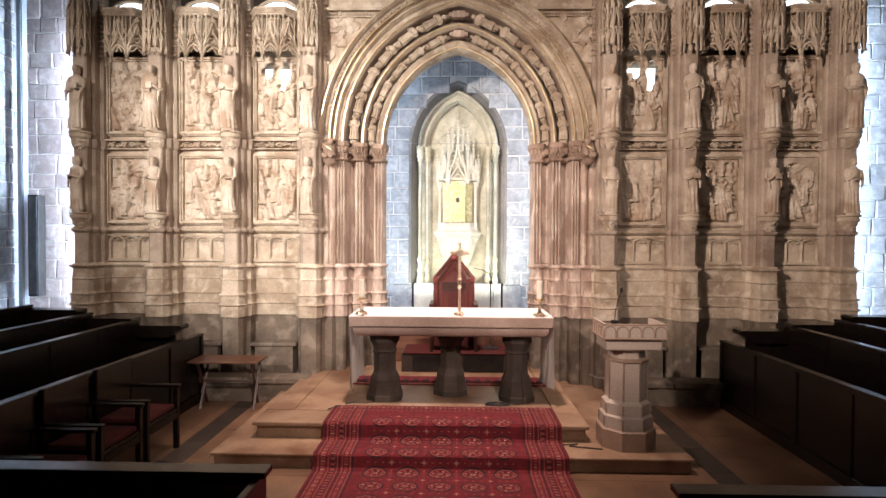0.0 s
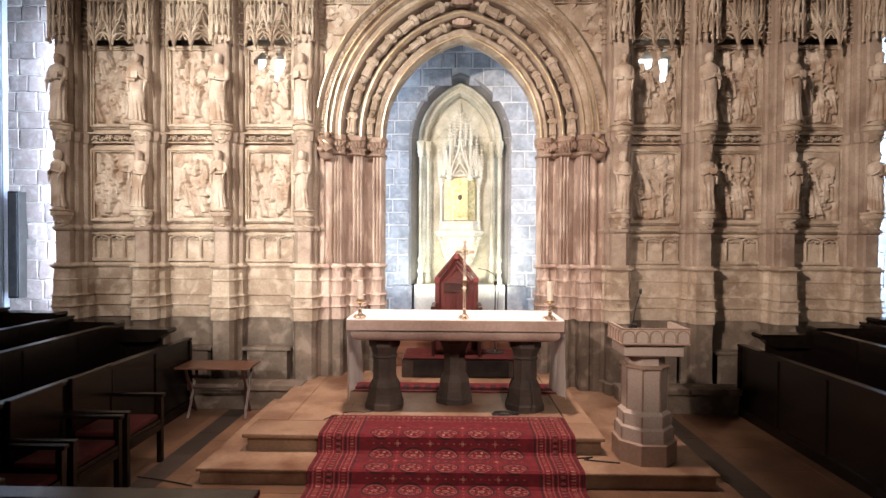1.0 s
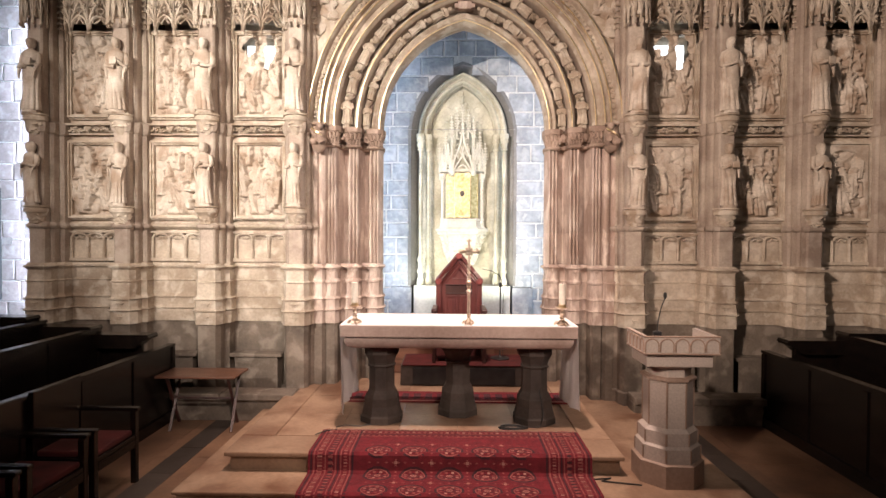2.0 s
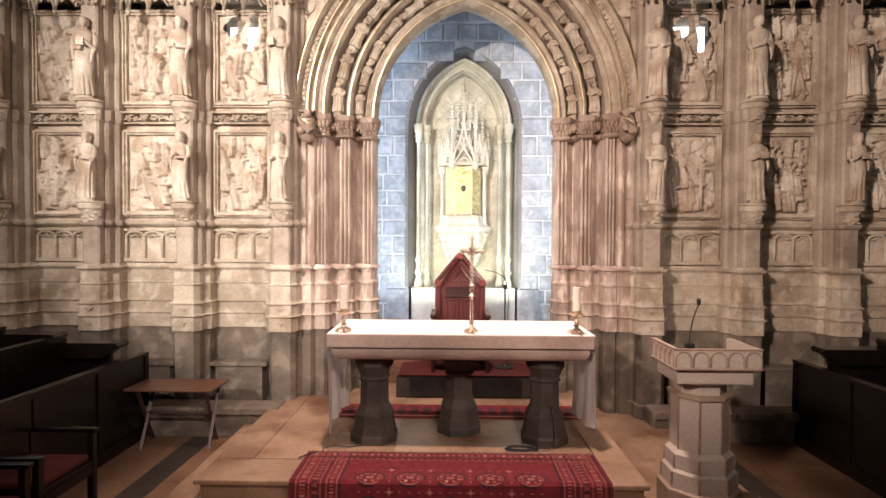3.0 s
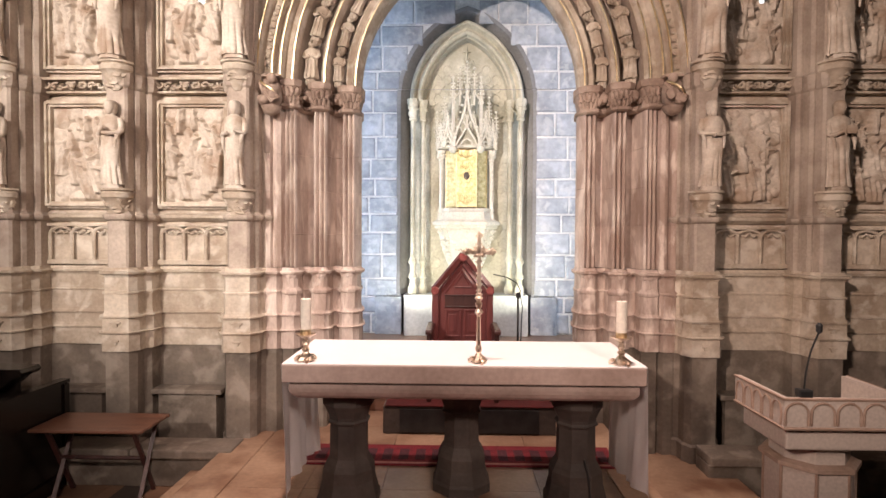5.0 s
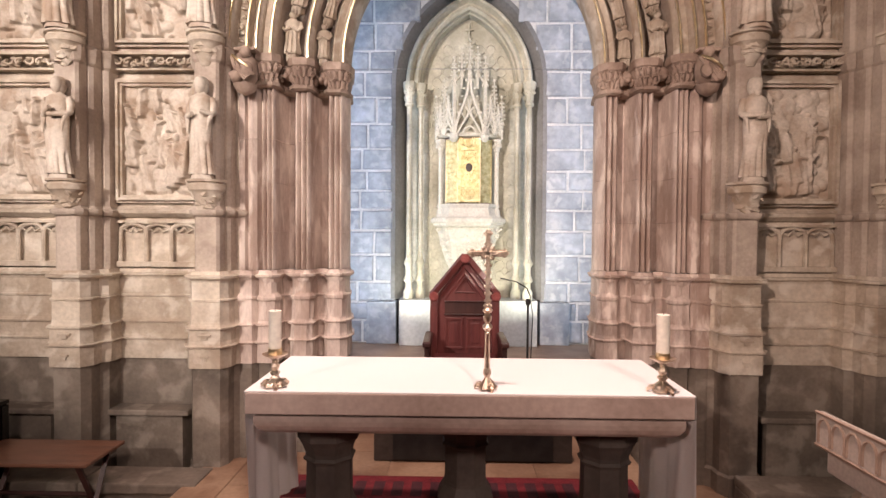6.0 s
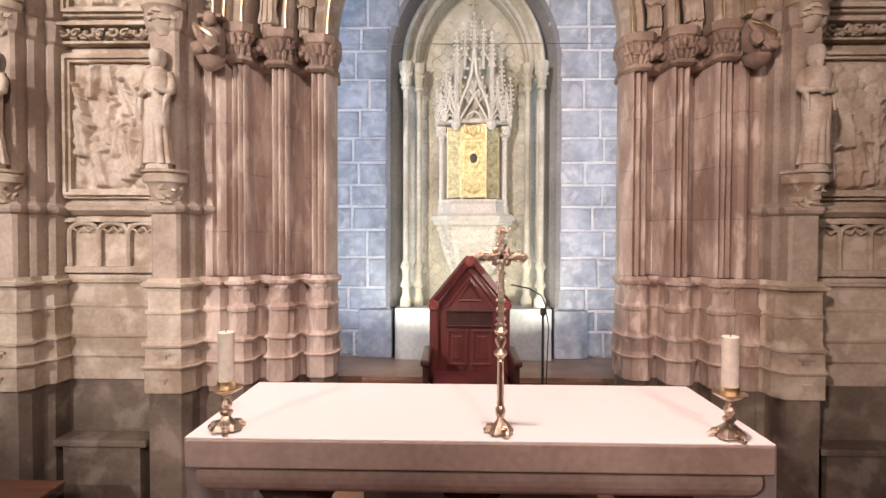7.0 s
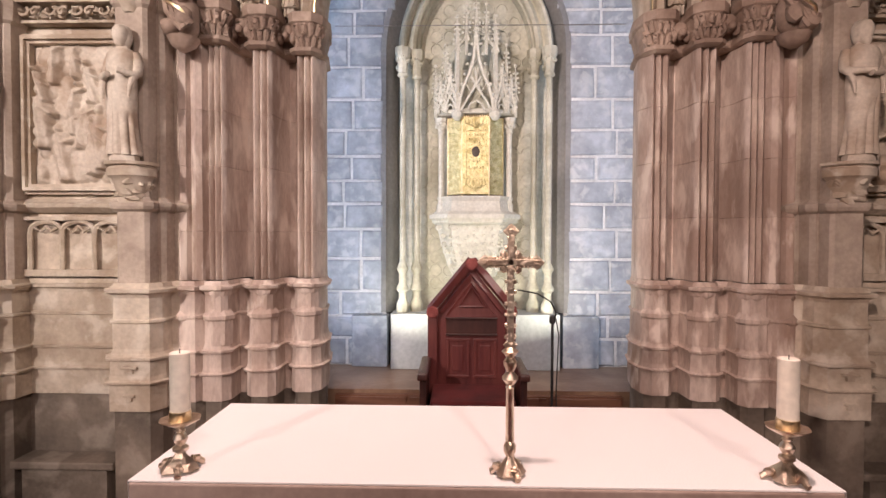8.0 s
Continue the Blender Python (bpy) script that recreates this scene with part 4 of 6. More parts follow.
def arch_wall(bm, arc, r, x0, x1, z0, z1, y0, y1):
    """A wall with a pointed opening that starts at its foot."""
    pts = [(arc.xc - (arc.R - arc.off) - r, z0)] + arc.curve(r, 14) + [(arc.xc + (arc.R - arc.off) + r, z0)]
    n = len(pts)
    for y in (y0, y1):
        inner = [bm.verts.new((x, y, z)) for x, z in pts]
        outer_ = []
        for i, (x, z) in enumerate(pts):
            if i == 0:
                q = (x0, z0)
            elif i == n - 1:
                q = (x1, z0)
            elif z <= arc.z0 + 0.35 * (arc.curve(r, 14)[14][1] - arc.z0):
                q = (x0 if x < arc.xc else x1, z)
            else:
                q = (x0 if i == 0 else (x0 + (x1 - x0) * (x - pts[1][0]) / (pts[-2][0] - pts[1][0])), z1)
            outer_.append(bm.verts.new((q[0], y, q[1])))
        for i in range(n - 1):
            bm.faces.new((inner[i], inner[i + 1], outer_[i + 1], outer_[i]))
    return bm


niche = tagged(new("wall_niche", mesh_of(arch_wall(B(), shrine_arch, 0.10, XC - 1.5, XC + 1.5, 0.1, 6.4, YW, YW + 0.02), MORTAR, False, "wall_niche")),
               "grey ashlar back wall of the niche with pale mortar", "wall", kind="structure")
for side in (-1, 1):
    slab("wall_niche_cheek", XC + side * 1.50 - 0.045, XC + side * 1.50 + 0.045, 8.3, 9.8, FLOOR, 6.4, ASHLAR, "grey stone cheek of the niche", "wall")
slab("wall_niche_back", XC - 1.55, XC + 1.55, 9.75, 9.95, FLOOR, 6.4, VAULT, "stone behind the niche", "wall")
slab("wall_niche_top", XC - 1.55, XC + 1.55, 8.4, 9.95, 6.4, 6.5, VAULT, "stone over the niche", "wall")
sill = slab("niche_sill", XC - 1.45, XC + 1.45, 8.45, YW + 0.5, 0.60, SILL, STEPSTONE, "stone sill at the foot of the niche", "sill")
skirt = slab("niche_skirting", XC - 1.08, XC + 1.08, 8.40, 8.449, PZ, SILL - 0.03, TABLEWOOD, "brown wooden boarding below the niche sill", "panelling")
for i in range(4):
    part("board", box(B(), XC - 1.04 + i * 0.525, XC - 1.04 + i * 0.525 + 0.505, 8.385, 8.4, SILL - 0.17, SILL - 0.04, 0.004), TABLEWOOD, skirt)

shrine = thing("stone_shrine", "pale gothic stone shrine with twin columns and carved back", "shrine", at=(XC, YW, 0))
bm = B()
shrine_local = Arch(0, 0.70, 0.98, 3.65)


def upright_arch(bm, arc, profile, foot, n=16):
    lines = []
    for r, y in profile:
        pts = arc.curve(r, n)
        pts = [(pts[0][0], foot)] + pts + [(pts[-1][0], foot)]
        lines.append([bm.verts.new((x, y, z)) for x, z in pts])
    for a, b in zip(lines, lines[1:]):
        for i in range(len(a) - 1):
            bm.faces.new((a[i], b[i], b[i + 1], a[i + 1]))
    return bm


part("plaster_band", upright_arch(B(), shrine_local, [(0.15, 0.0), (0.145, -0.014), (0.10, -0.012), (0.0, 0.16), (-0.02, 0.16)], 1.3), PLASTER, shrine, "smooth dark grey band round the shrine", True)
part("arch_mould", shrine_local.sweep(B(), [(-0.01, 0.16), (-0.01, 0.0), (-0.03, -0.03), (-0.055, -0.03), (-0.07, 0.0), (-0.085, 0.03), (-0.10, 0.03), (-0.115, 0.0), (-0.14, -0.02), (-0.165, 0.0), (-0.175, 0.05), (-0.19, 0.06), (-0.20, 0.18)], 18), SHRINE, shrine, smooth=True)
part("back_panel", box(B(), -0.72, 0.72, 0.17, 0.22, 1.28, 4.7), SHRINE, shrine)
bm = B()
for i in range(9):                       # net of flowing tracery on the back
    for j in range(22):
        x, z = -0.48 + i * 0.12, 1.55 + j * 0.12
        if shrine_local.R < math.hypot(abs(x) + shrine_local.off, max(0, z - 3.65)) + 0.24 and z > 3.65:
            continue
        if abs(x) < 0.30 and 1.7 < z < 3.4:
            continue
        s = 1 if (i + j) % 2 else -1
        tube(bm, [(x + s * 0.055 * math.cos(k * 0.9), 0.168, z + 0.058 * math.sin(k * 0.9)) for k in range(7)], 0.008, 4)
tagged(part("back_tracery", bm, SHRINE, shrine, "low flowing tracery carved on the back"), kind="stuff")
bm = B()
rng = random.Random(77)
for _ in range(150):
    x, z = rng.gauss(0, 0.13), rng.uniform(3.55, 4.22)
    if abs(x) < 0.42 * (4.35 - z):
        blob(bm, x, 0.165, z, rng.uniform(0.012, 0.03), 0.015, rng.uniform(0.012, 0.03), rng)
tube(bm, [(0, 0.15, 4.16), (0, 0.15, 4.36)], 0.012, 5)
tube(bm, [(-0.045, 0.15, 4.29), (0.045, 0.15, 4.29)], 0.011, 5)
part("tympanum_carving", bm, SHRINE, shrine, "leaf carving and small cross in the tympanum")


def shaft(bm):
    lathe(bm, [(0.027, 1.78), (0.027, 3.41)], 12)


def shaft_base(bm):
    lathe(bm, [(0.056, 1.31), (0.056, 1.39), (0.034, 1.43), (0.034, 1.49), (0.056, 1.51), (0.056, 1.53), (0.034, 1.57), (0.034, 1.66), (0.052, 1.69), (0.052, 1.71), (0.028, 1.76), (0.028, 1.79)], 8)


def shaft_cap(bm):
    rng = random.Random(5)
    lathe(bm, [(0.036, 3.39), (0.05, 3.405), (0.05, 3.42), (0.04, 3.43), (0.05, 3.53), (0.066, 3.59), (0.07, 3.61), (0.07, 3.65)], 8)
    for _ in range(20):
        a = rng.uniform(0, 2 * math.pi)
        blob(bm, 0.05 * math.cos(a), 0.05 * math.sin(a), rng.uniform(3.45, 3.59), 0.018, 0.018, 0.02, rng)


shaft_me, base_me, cap_me = shared(shaft, SHRINE, True), shared(shaft_base, SHRINE, True), shared(shaft_cap, SHRINE, True)
for side in (-1, 1):
    for d, y in ((0.645, -0.06), (0.525, 0.02)):
        col = part("column", None, None, shrine, "slender pale column", at=(side * d, y, 0), me=shaft_me)
        part("base", None, None, col, me=base_me)
        part("capital", None, None, col, me=cap_me)
part("plinth_block", box(B(), -0.74, 0.74, -0.16, 0.2, SILL, 1.31, 0.008), WHITE_STONE, shrine, "plain white stone block under the columns")
for side in (-1, 1):
    part("side_block", box(B(), side * 0.94 - 0.16, side * 0.94 + 0.16, -0.08, 0.1, SILL, 1.28, 0.01), ASHLAR, shrine)

# console, gilt tabernacle and its canopy
def half_plan(w, d):
    """A three-sided plan towards the front: half width w, depth d."""
    return [(-w, 0.17), (-w, 0.17 - d * 0.35), (-w * 0.62, 0.17 - d), (w * 0.62, 0.17 - d), (w, 0.17 - d * 0.35), (w, 0.17)]


bm = loft_plan(B(), half_plan(0.34, 0.30), [(2.10, 0.03), (2.115, 0.05), (2.135, 0.05), (2.15, 0.075), (2.185, 0.075), (2.20, 0.04), (2.215, 0.015), (2.225, 0.012), (2.30, -0.01), (2.325, 0.005), (2.345, 0.005)])
part("shelf", bm, CARVED, shrine, "moulded stone shelf under the tabernacle")
rng = random.Random(78)
bm = loft_plan(B(), half_plan(0.33, 0.27), [(1.62, -0.14), (1.72, -0.09), (1.90, -0.03), (2.10, 0.02)])
for row in range(6):
    z = 1.70 + 0.072 * row
    w = 0.20 + 0.025 * row
    for k in range(9):
        x = -w + 2 * w * k / 8 + rng.uniform(-0.015, 0.015)
        y = -0.035 - 0.012 * row + 0.09 * max(0.0, abs(x) / w - 0.6)
        pts = [(x + 0.026 * (1 - 0.13 * j) * math.cos(0.9 * j + k), y - 0.004 * j, z + 0.026 * (1 - 0.13 * j) * math.sin(0.9 * j + k)) for j in range(6)]
        tube(bm, pts, 0.011, 5)
        blob(bm, x + rng.uniform(-0.03, 0.03), y, z + rng.uniform(-0.03, 0.03), 0.018, 0.016, 0.014, rng)
part("console", bm, CARVED, shrine, "leaf-carved console block")

tab = thing("gilt_tabernacle", "small gilded tabernacle with embossed door on a console", "tabernacle", at=(XC, YW + 0.02, 2.346))
part("body", box(B(), -0.245, 0.245, -0.02, 0.145, 0.0, 0.71, 0.004), AMBO_DARK, tab, "dark edge of the tabernacle case")
for side in (-1, 1):
    m = Matrix.Translation((side * 0.178, -0.075, 0)) @ Matrix.Rotation(side * 0.55, 4, "Z")
    wing = part("wing_panel", box(B(), -0.074, 0.074, -0.012, 0.01, 0.012, 0.69, 0.005), GOLD, tab, "gold side panel with engraved leaves", at=m)
    bm = B()
    for k in range(12):
        z = 0.045 + 0.052 * k
        tube(bm, [(-0.055 * side, -0.013, z), (-0.01 * side, -0.016, z + 0.035), (0.055 * side, -0.013, z + 0.05)], 0.0045, 4)
    for x in (-0.066, 0.066):
        tube(bm, [(x, -0.013, 0.02), (x, -0.013, 0.68)], 0.005, 4)
    part("engraving", bm, GOLD, wing)
door = part("door", box(B(), -0.115, 0.115, -0.135, -0.10, 0.012, 0.69, 0.005), GOLD, tab, "embossed gold door")
bm = B()
for x0, x1, z0, z1 in ((-0.09, 0.09, 0.17, 0.18), (-0.09, 0.09, 0.565, 0.575), (-0.09, -0.08, 0.18, 0.565), (0.08, 0.09, 0.18, 0.565)):
    box(bm, x0, x1, -0.146, -0.134, z0, z1, 0.003)
for k in range(13):
    a = 2 * math.pi * k / 13
    blob(bm, 0.055 * math.cos(a), -0.137, 0.385 + 0.085 * math.sin(a), 0.011, 0.009, 0.013, rng, 0.15)
for z in (0.245, 0.49, 0.53):
    for k in range(6):
        blob(bm, -0.06 + 0.024 * k, -0.137, z, 0.009, 0.008, 0.014, rng, 0.2)
for k in range(7):
    tube(bm, [(0, -0.137, 0.04), (-0.09 + 0.03 * k, -0.139, 0.10), (-0.075 + 0.025 * k, -0.137, 0.155)], 0.006, 4)
    tube(bm, [(0, -0.137, 0.595), (-0.09 + 0.03 * k, -0.139, 0.63), (-0.10 + 0.033 * k, -0.137, 0.672)], 0.006, 4)
part("embossing", bm, GOLD, door)
part("medallion", lathe(B(), [(0.012, -0.045), (0.028, -0.03), (0.036, 0.0), (0.032, 0.022), (0.018, 0.04), (0.008, 0.045)], 14, (0, -0.136, 0.385), 0.4), LEGSTONE, door, "dark grey oval boss", True)
bm = B()
for k in range(11):
    blob(bm, -0.10 + 0.02 * k, -0.125, 0.698, 0.010, 0.010, 0.016, rng, 0.1)
for side in (-1, 1):
    tube(bm, [(side * 0.118, -0.128, 0.0), (side * 0.118, -0.128, 0.70)], 0.008, 6)
    tube(bm, [(side * 0.246, -0.03, 0.0), (side * 0.246, -0.03, 0.70)], 0.008, 6)
part("crest", bm, GILT, tab)

# colonnettes beside the tabernacle
for side in (-1, 1):
    bm = lathe(B(), [(0.040, 2.20), (0.040, 2.27), (0.026, 2.30), (0.024, 2.91), (0.034, 2.925), (0.030, 2.94), (0.052, 3.01), (0.058, 3.02), (0.058, 3.05)], 8, (side * 0.305, 0.03, 0))
    for k in range(10):
        a = math.pi + math.pi * k / 9
        blob(bm, side * 0.305 + 0.045 * math.cos(a), 0.03 + 0.045 * math.sin(a), 2.975 + 0.015 * (k % 2), 0.013, 0.013, 0.022, rng)
    part("colonnette", bm, CARVED, shrine, "slim colonnette beside the tabernacle")

bm = B()
yq = -0.15


def front(x):
    """Depth of the canopy's three-sided front at x."""
    return yq + (0.0 if abs(x) < 0.16 else 0.75 * (abs(x) - 0.16))


def spire(x, z0, z1, r):
    y = front(x)
    tube(bm, [(x, y, z0), (x, y, z1 - 0.22)], r, 4)
    tube(bm, [(x, y, z1 - 0.22), (x, y, z1)], r * 1.15, 4, taper=lambda u: 1 - 0.85 * u)
    for k in range(5):
        for q in (-1, 1):
            blob(bm, x + q * (0.030 - 0.004 * k), y - 0.006, z1 - 0.23 + 0.042 * k, 0.014, 0.013, 0.012, rng)
    blob(bm, x, y, z1 + 0.01, 0.018, 0.016, 0.018, rng)
    tube(bm, [(x - r * 1.6, y - 0.01, z1 - 0.30), (x, y - 0.012, z1 - 0.22), (x + r * 1.6, y - 0.01, z1 - 0.30)], 0.009, 4)


def gablet(xc, w, z0, h):
    """A crocketed ogee gable with crossing tracery inside."""
    P = lambda q, z: (xc + q * w, front(xc + q * w) - 0.005, z0 + z * h)
    for sx in (-1, 1):
        tube(bm, [P(sx, 0.0), P(sx * 0.93, 0.16), P(sx * 0.72, 0.32), P(sx * 0.40, 0.48), P(sx * 0.16, 0.66), P(0, 1.0)], 0.016, 5)
        tube(bm, [P(sx * 0.9, 0.0), P(sx * 0.55, 0.14), P(sx * 0.1, 0.30), P(-sx * 0.28, 0.44)], 0.011, 5)
        tube(bm, [P(sx * 0.62, 0.36), P(sx * 0.30, 0.24), P(0, 0.40), P(-sx * 0.10, 0.56)], 0.009, 4)
        tube(bm, [P(sx * 0.5, 0.0), P(sx * 0.34, 0.09), P(0, 0.13)], 0.010, 4)
        for k in range(6):
            q = 0.90 - 0.15 * k
            x, y, z = P(sx * q, 0.18 + 0.13 * k + 0.03)
            blob(bm, x + sx * 0.012, y - 0.01, z, 0.017, 0.014, 0.016, rng)
    for k in range(3):
        x, y, z = P(0, 1.0)
        blob(bm, x, y, z + 0.032 * k - 0.02, 0.024 - 0.005 * k, 0.018, 0.02, rng)


for side in (-1, 1):
    spire(side * 0.165, 3.06, 3.88, 0.020)
    spire(side * 0.265, 3.10, 3.66, 0.016)
    spire(side * 0.355, 3.05, 3.50, 0.016)
    gablet(side * 0.225, 0.062, 3.10, 0.34)
    gablet(side * 0.31, 0.045, 3.08, 0.28)
    tube(bm, [(side * 0.165, yq, 3.62), (side * 0.10, yq + 0.03, 3.70), (side * 0.05, yq + 0.05, 3.84)], 0.013, 5)
    spire(side * 0.085, 3.56, 3.98, 0.013)
    lathe(bm, [(0.022, 3.0), (0.046, 3.03), (0.05, 3.06), (0.03, 3.085)], 8, (side * 0.165, yq + 0.01, 0))
gablet(0, 0.15, 3.08, 0.66)
spire(0, 3.62, 4.06, 0.013)
loft_plan(bm, [(-0.36, 0.16), (-0.355, 0.03), (-0.16, -0.11), (0.16, -0.11), (0.355, 0.03), (0.36, 0.16)], [(3.065, 0.0), (3.075, 0.015), (3.10, 0.015), (3.11, 0.0)])
part("tabernacle_canopy", bm, CARVED, shrine, "openwork gothic canopy over the tabernacle")
part("canopy_core", loft_plan(B(), [(-0.30, 0.17), (-0.27, 0.09), (-0.12, 0.02), (0.12, 0.02), (0.27, 0.09), (0.30, 0.17)], [(3.11, 0.0), (3.48, 0.0), (3.75, -0.11)]), SHRINE, shrine, "plain hollow core of the canopy")

# upper joint of the glass across the niche mouth, a thin wire without the pane
wire = new("steel_wire", mesh_of(tube(B(), [(XC - 1.09, 8.47, 3.58), (XC + 1.09, 8.47, 3.58)], 0.0035, 6), CHROME, True, "steel_wire"))
tagged(wire, "thin grey joint line of the niche glass, made as a wire", "wire")


# ---- altar and what stands on it ----
AX0, AX1, AY0, AY1, AZ = -1.11, 1.25, 6.13, 6.97, 1.173
AC = (AX0 + AX1) / 2
altar = thing("stone_altar", "pinkish marble altar table on three grey stone legs", "altar", at=(AC, (AY0 + AY1) / 2, PZ))
hw, hd, TZ = (AX1 - AX0) / 2, (AY1 - AY0) / 2, AZ - PZ - 0.008
part("slab", box(B(), -hw, hw, -hd, hd, TZ - 0.115, TZ, 0.006), MARBLE, altar)
bm = B()
prof = [(0.07, TZ - 0.114), (0.07, TZ - 0.127), (0.022, TZ - 0.129), (0.020, TZ - 0.155), (0.026, TZ - 0.18), (0.045, TZ - 0.205), (0.075, TZ - 0.223), (0.12, TZ - 0.234), (0.17, TZ - 0.236)]
rings = []
for o, z in prof:
    rings.append([bm.verts.new(p) for p in ((-hw + o + 0.02, -hd + o * 0.6, z), (hw - o - 0.02, -hd + o * 0.6, z), (hw - o - 0.02, hd - o * 0.6, z), (-hw + o + 0.02, hd - o * 0.6, z))])
for a, b in zip(rings, rings[1:]):
    for i in range(4):
        bm.faces.new((a[i], a[(i + 1) % 4], b[(i + 1) % 4], b[i]))
bm.faces.new(rings[-1])
bm.faces.new(rings[0][::-1])
part("apron", bm, MARBLE, altar, "rounded marble moulding under the slab")


def altar_leg(bm, h):
    levels = [(0.21, 0.0), (0.21, 0.06), (0.198, 0.08), (0.182, 0.15), (0.176, 0.17), (0.172, 0.25), (0.155, 0.29), (0.132, 0.33), (0.128, 0.35), (0.124, 0.565), (0.138, 0.572), (0.142, 0.585), (0.128, 0.598), (0.13, 0.62), (0.152, 0.675), (0.166, 0.70), (0.172, 0.705), (0.172, h)]
    rings = []
    for r, z in levels:
        c = r * 0.42
        rings.append([bm.verts.new((x, y * 0.95, z)) for x, y in ((-c, -r), (c, -r), (r, -c), (r, c), (c, r), (-c, r), (-r, c), (-r, -c))])
    for a, b in zip(rings, rings[1:]):
        for i in range(8):
            bm.faces.new((a[i], a[(i + 1) % 8], b[(i + 1) % 8], b[i]))
    bm.faces.new(rings[0][::-1])
    bm.faces.new(rings[-1])


# the legs' dark tone includes shade from the slab above, put into the stone colour
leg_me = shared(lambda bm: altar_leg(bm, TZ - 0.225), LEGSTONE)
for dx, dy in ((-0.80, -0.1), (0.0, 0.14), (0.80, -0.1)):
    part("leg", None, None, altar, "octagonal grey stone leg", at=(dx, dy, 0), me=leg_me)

cloth = thing("altar_cloth", "white linen cloth over the altar, hanging at both ends", "cloth", at=(AC, (AY0 + AY1) / 2, AZ))
part("top", box(B(), -hw - 0.004, hw + 0.004, -hd + 0.006, hd - 0.006, -0.007, 0.0, 0.002), LINEN, cloth)
for side in (-1, 1):
    bm = B()
    nu, nv = 26, 16
    grid = []
    for i in range(nu):
        u = i / (nu - 1)
        col_ = []
        for j in range(nv):
            v = j / (nv - 1)
            z = -0.003 - v * (0.875 - 0.03 * math.sin(5 * u + side))
            y = -hd + 0.006 + u * (2 * hd - 0.012) + 0.012 * v * math.sin(9 * u)
            x = side * (hw + 0.006 + 0.028 * v * math.sin(13 * u + 1.5 * side) + 0.02 * v * math.sin(29 * u) - 0.015 * v)
            col_.append(bm.verts.new((x, y, z)))
        grid.append(col_)
    for i in range(nu - 1):
        for j in range(nv - 1):
            bm.faces.new((grid[i][j], grid[i + 1][j], grid[i + 1][j + 1], grid[i][j + 1]))
    bmesh.ops.solidify(bm, geom=bm.faces[:], thickness=0.003)
    part("side_drop", bm, LINEN, cloth, "hanging end of the cloth with soft folds", True)


def tripod_base(bm, r, h):
    """A three-footed scrolled metal foot."""
    lathe(bm, [(r * 0.72, h * 0.12), (r * 0.78, h * 0.2), (r * 0.6, h * 0.45), (r * 0.36, h * 0.7), (r * 0.24, h * 0.85), (r * 0.2, h)], 18, wobble=lambda a, z: 1 + 0.16 * math.cos(3 * a + 0.5) + 0.05 * math.cos(9 * a))
    rng = random.Random(4)
    for k in range(3):
        a = -math.pi / 2 + 0.35 + k * 2.094
        c, s = math.cos(a), math.sin(a)
        tube(bm, [(r * 0.5 * c, r * 0.5 * s, h * 0.5), (r * 0.85 * c, r * 0.85 * s, h * 0.3), (r * c, r * s, 0.012), (r * 1.08 * c, r * 1.08 * s, 0.01)], 0.011, 6)
        blob(bm, r * 0.72 * c, r * 0.72 * s, h * 0.4, 0.018, 0.018, 0.016, rng)


def candlestick(x, y):
    t = thing("candlestick", "scrolled brass candlestick with a thick ivory candle on the altar", "candlestick", "altar candlesticks", at=(x, y, AZ))
    bm = B()
    tripod_base(bm, 0.075, 0.07)
    part("foot", bm, BRASS, t, smooth=True)
    part("stem", lathe(B(), [(0.016, 0.066), (0.026, 0.074), (0.026, 0.084), (0.014, 0.092), (0.02, 0.102), (0.025, 0.115), (0.02, 0.128), (0.012, 0.136), (0.018, 0.142), (0.012, 0.15), (0.02, 0.158)], 14), BRASS, t, smooth=True)
    part("drip_pan", lathe(B(), [(0.02, 0.155), (0.045, 0.168), (0.066, 0.180), (0.068, 0.184), (0.05, 0.180), (0.03, 0.178)], 24, wobble=lambda a, z: 1 + 0.03 * math.cos(8 * a)), BRASS, t, smooth=True)
    part("socket", lathe(B(), [(0.036, 0.178), (0.037, 0.182), (0.036, 0.212), (0.034, 0.213)], 20), GILT, t, smooth=True)
    part("candle", lathe(B(), [(0.0335, 0.205), (0.0335, 0.41), (0.034, 0.414), (0.030, 0.417), (0.012, 0.412)], 20, wobble=lambda a, z: 1 + (0.03 * math.sin(3 * a) if z > 0.41 else 0)), WAX, t, "thick ivory wax candle", True)
    part("wick", lathe(B(), [(0.0018, 0.41), (0.0015, 0.428)], 6), BLACK, t)
    return t


cs = candlestick(AX0 + 0.135, AY0 + 0.085)
candlestick(AX1 - 0.145, AY0 + 0.075)

cross = thing("altar_cross", "ornate brass standing cross on the altar", "cross", at=(0.172, AY0 + 0.085, AZ))
bm = B()
tripod_base(bm, 0.062, 0.075)
part("foot", bm, BRASS, cross, smooth=True)
part("stem", lathe(B(), [(0.014, 0.07), (0.021, 0.085), (0.021, 0.105), (0.014, 0.12), (0.0155, 0.125), (0.013, 0.30), (0.016, 0.305), (0.012, 0.315), (0.028, 0.335), (0.026, 0.345), (0.012, 0.36), (0.022, 0.38), (0.024, 0.395), (0.013, 0.41), (0.03, 0.43), (0.012, 0.445)], 14, wobble=lambda a, z: 1 + (0.16 * math.sin(4 * a + 110 * z) if 0.13 < z < 0.3 else 0)), BRASS, cross, smooth=True)
bm = B()
CZ = 0.735
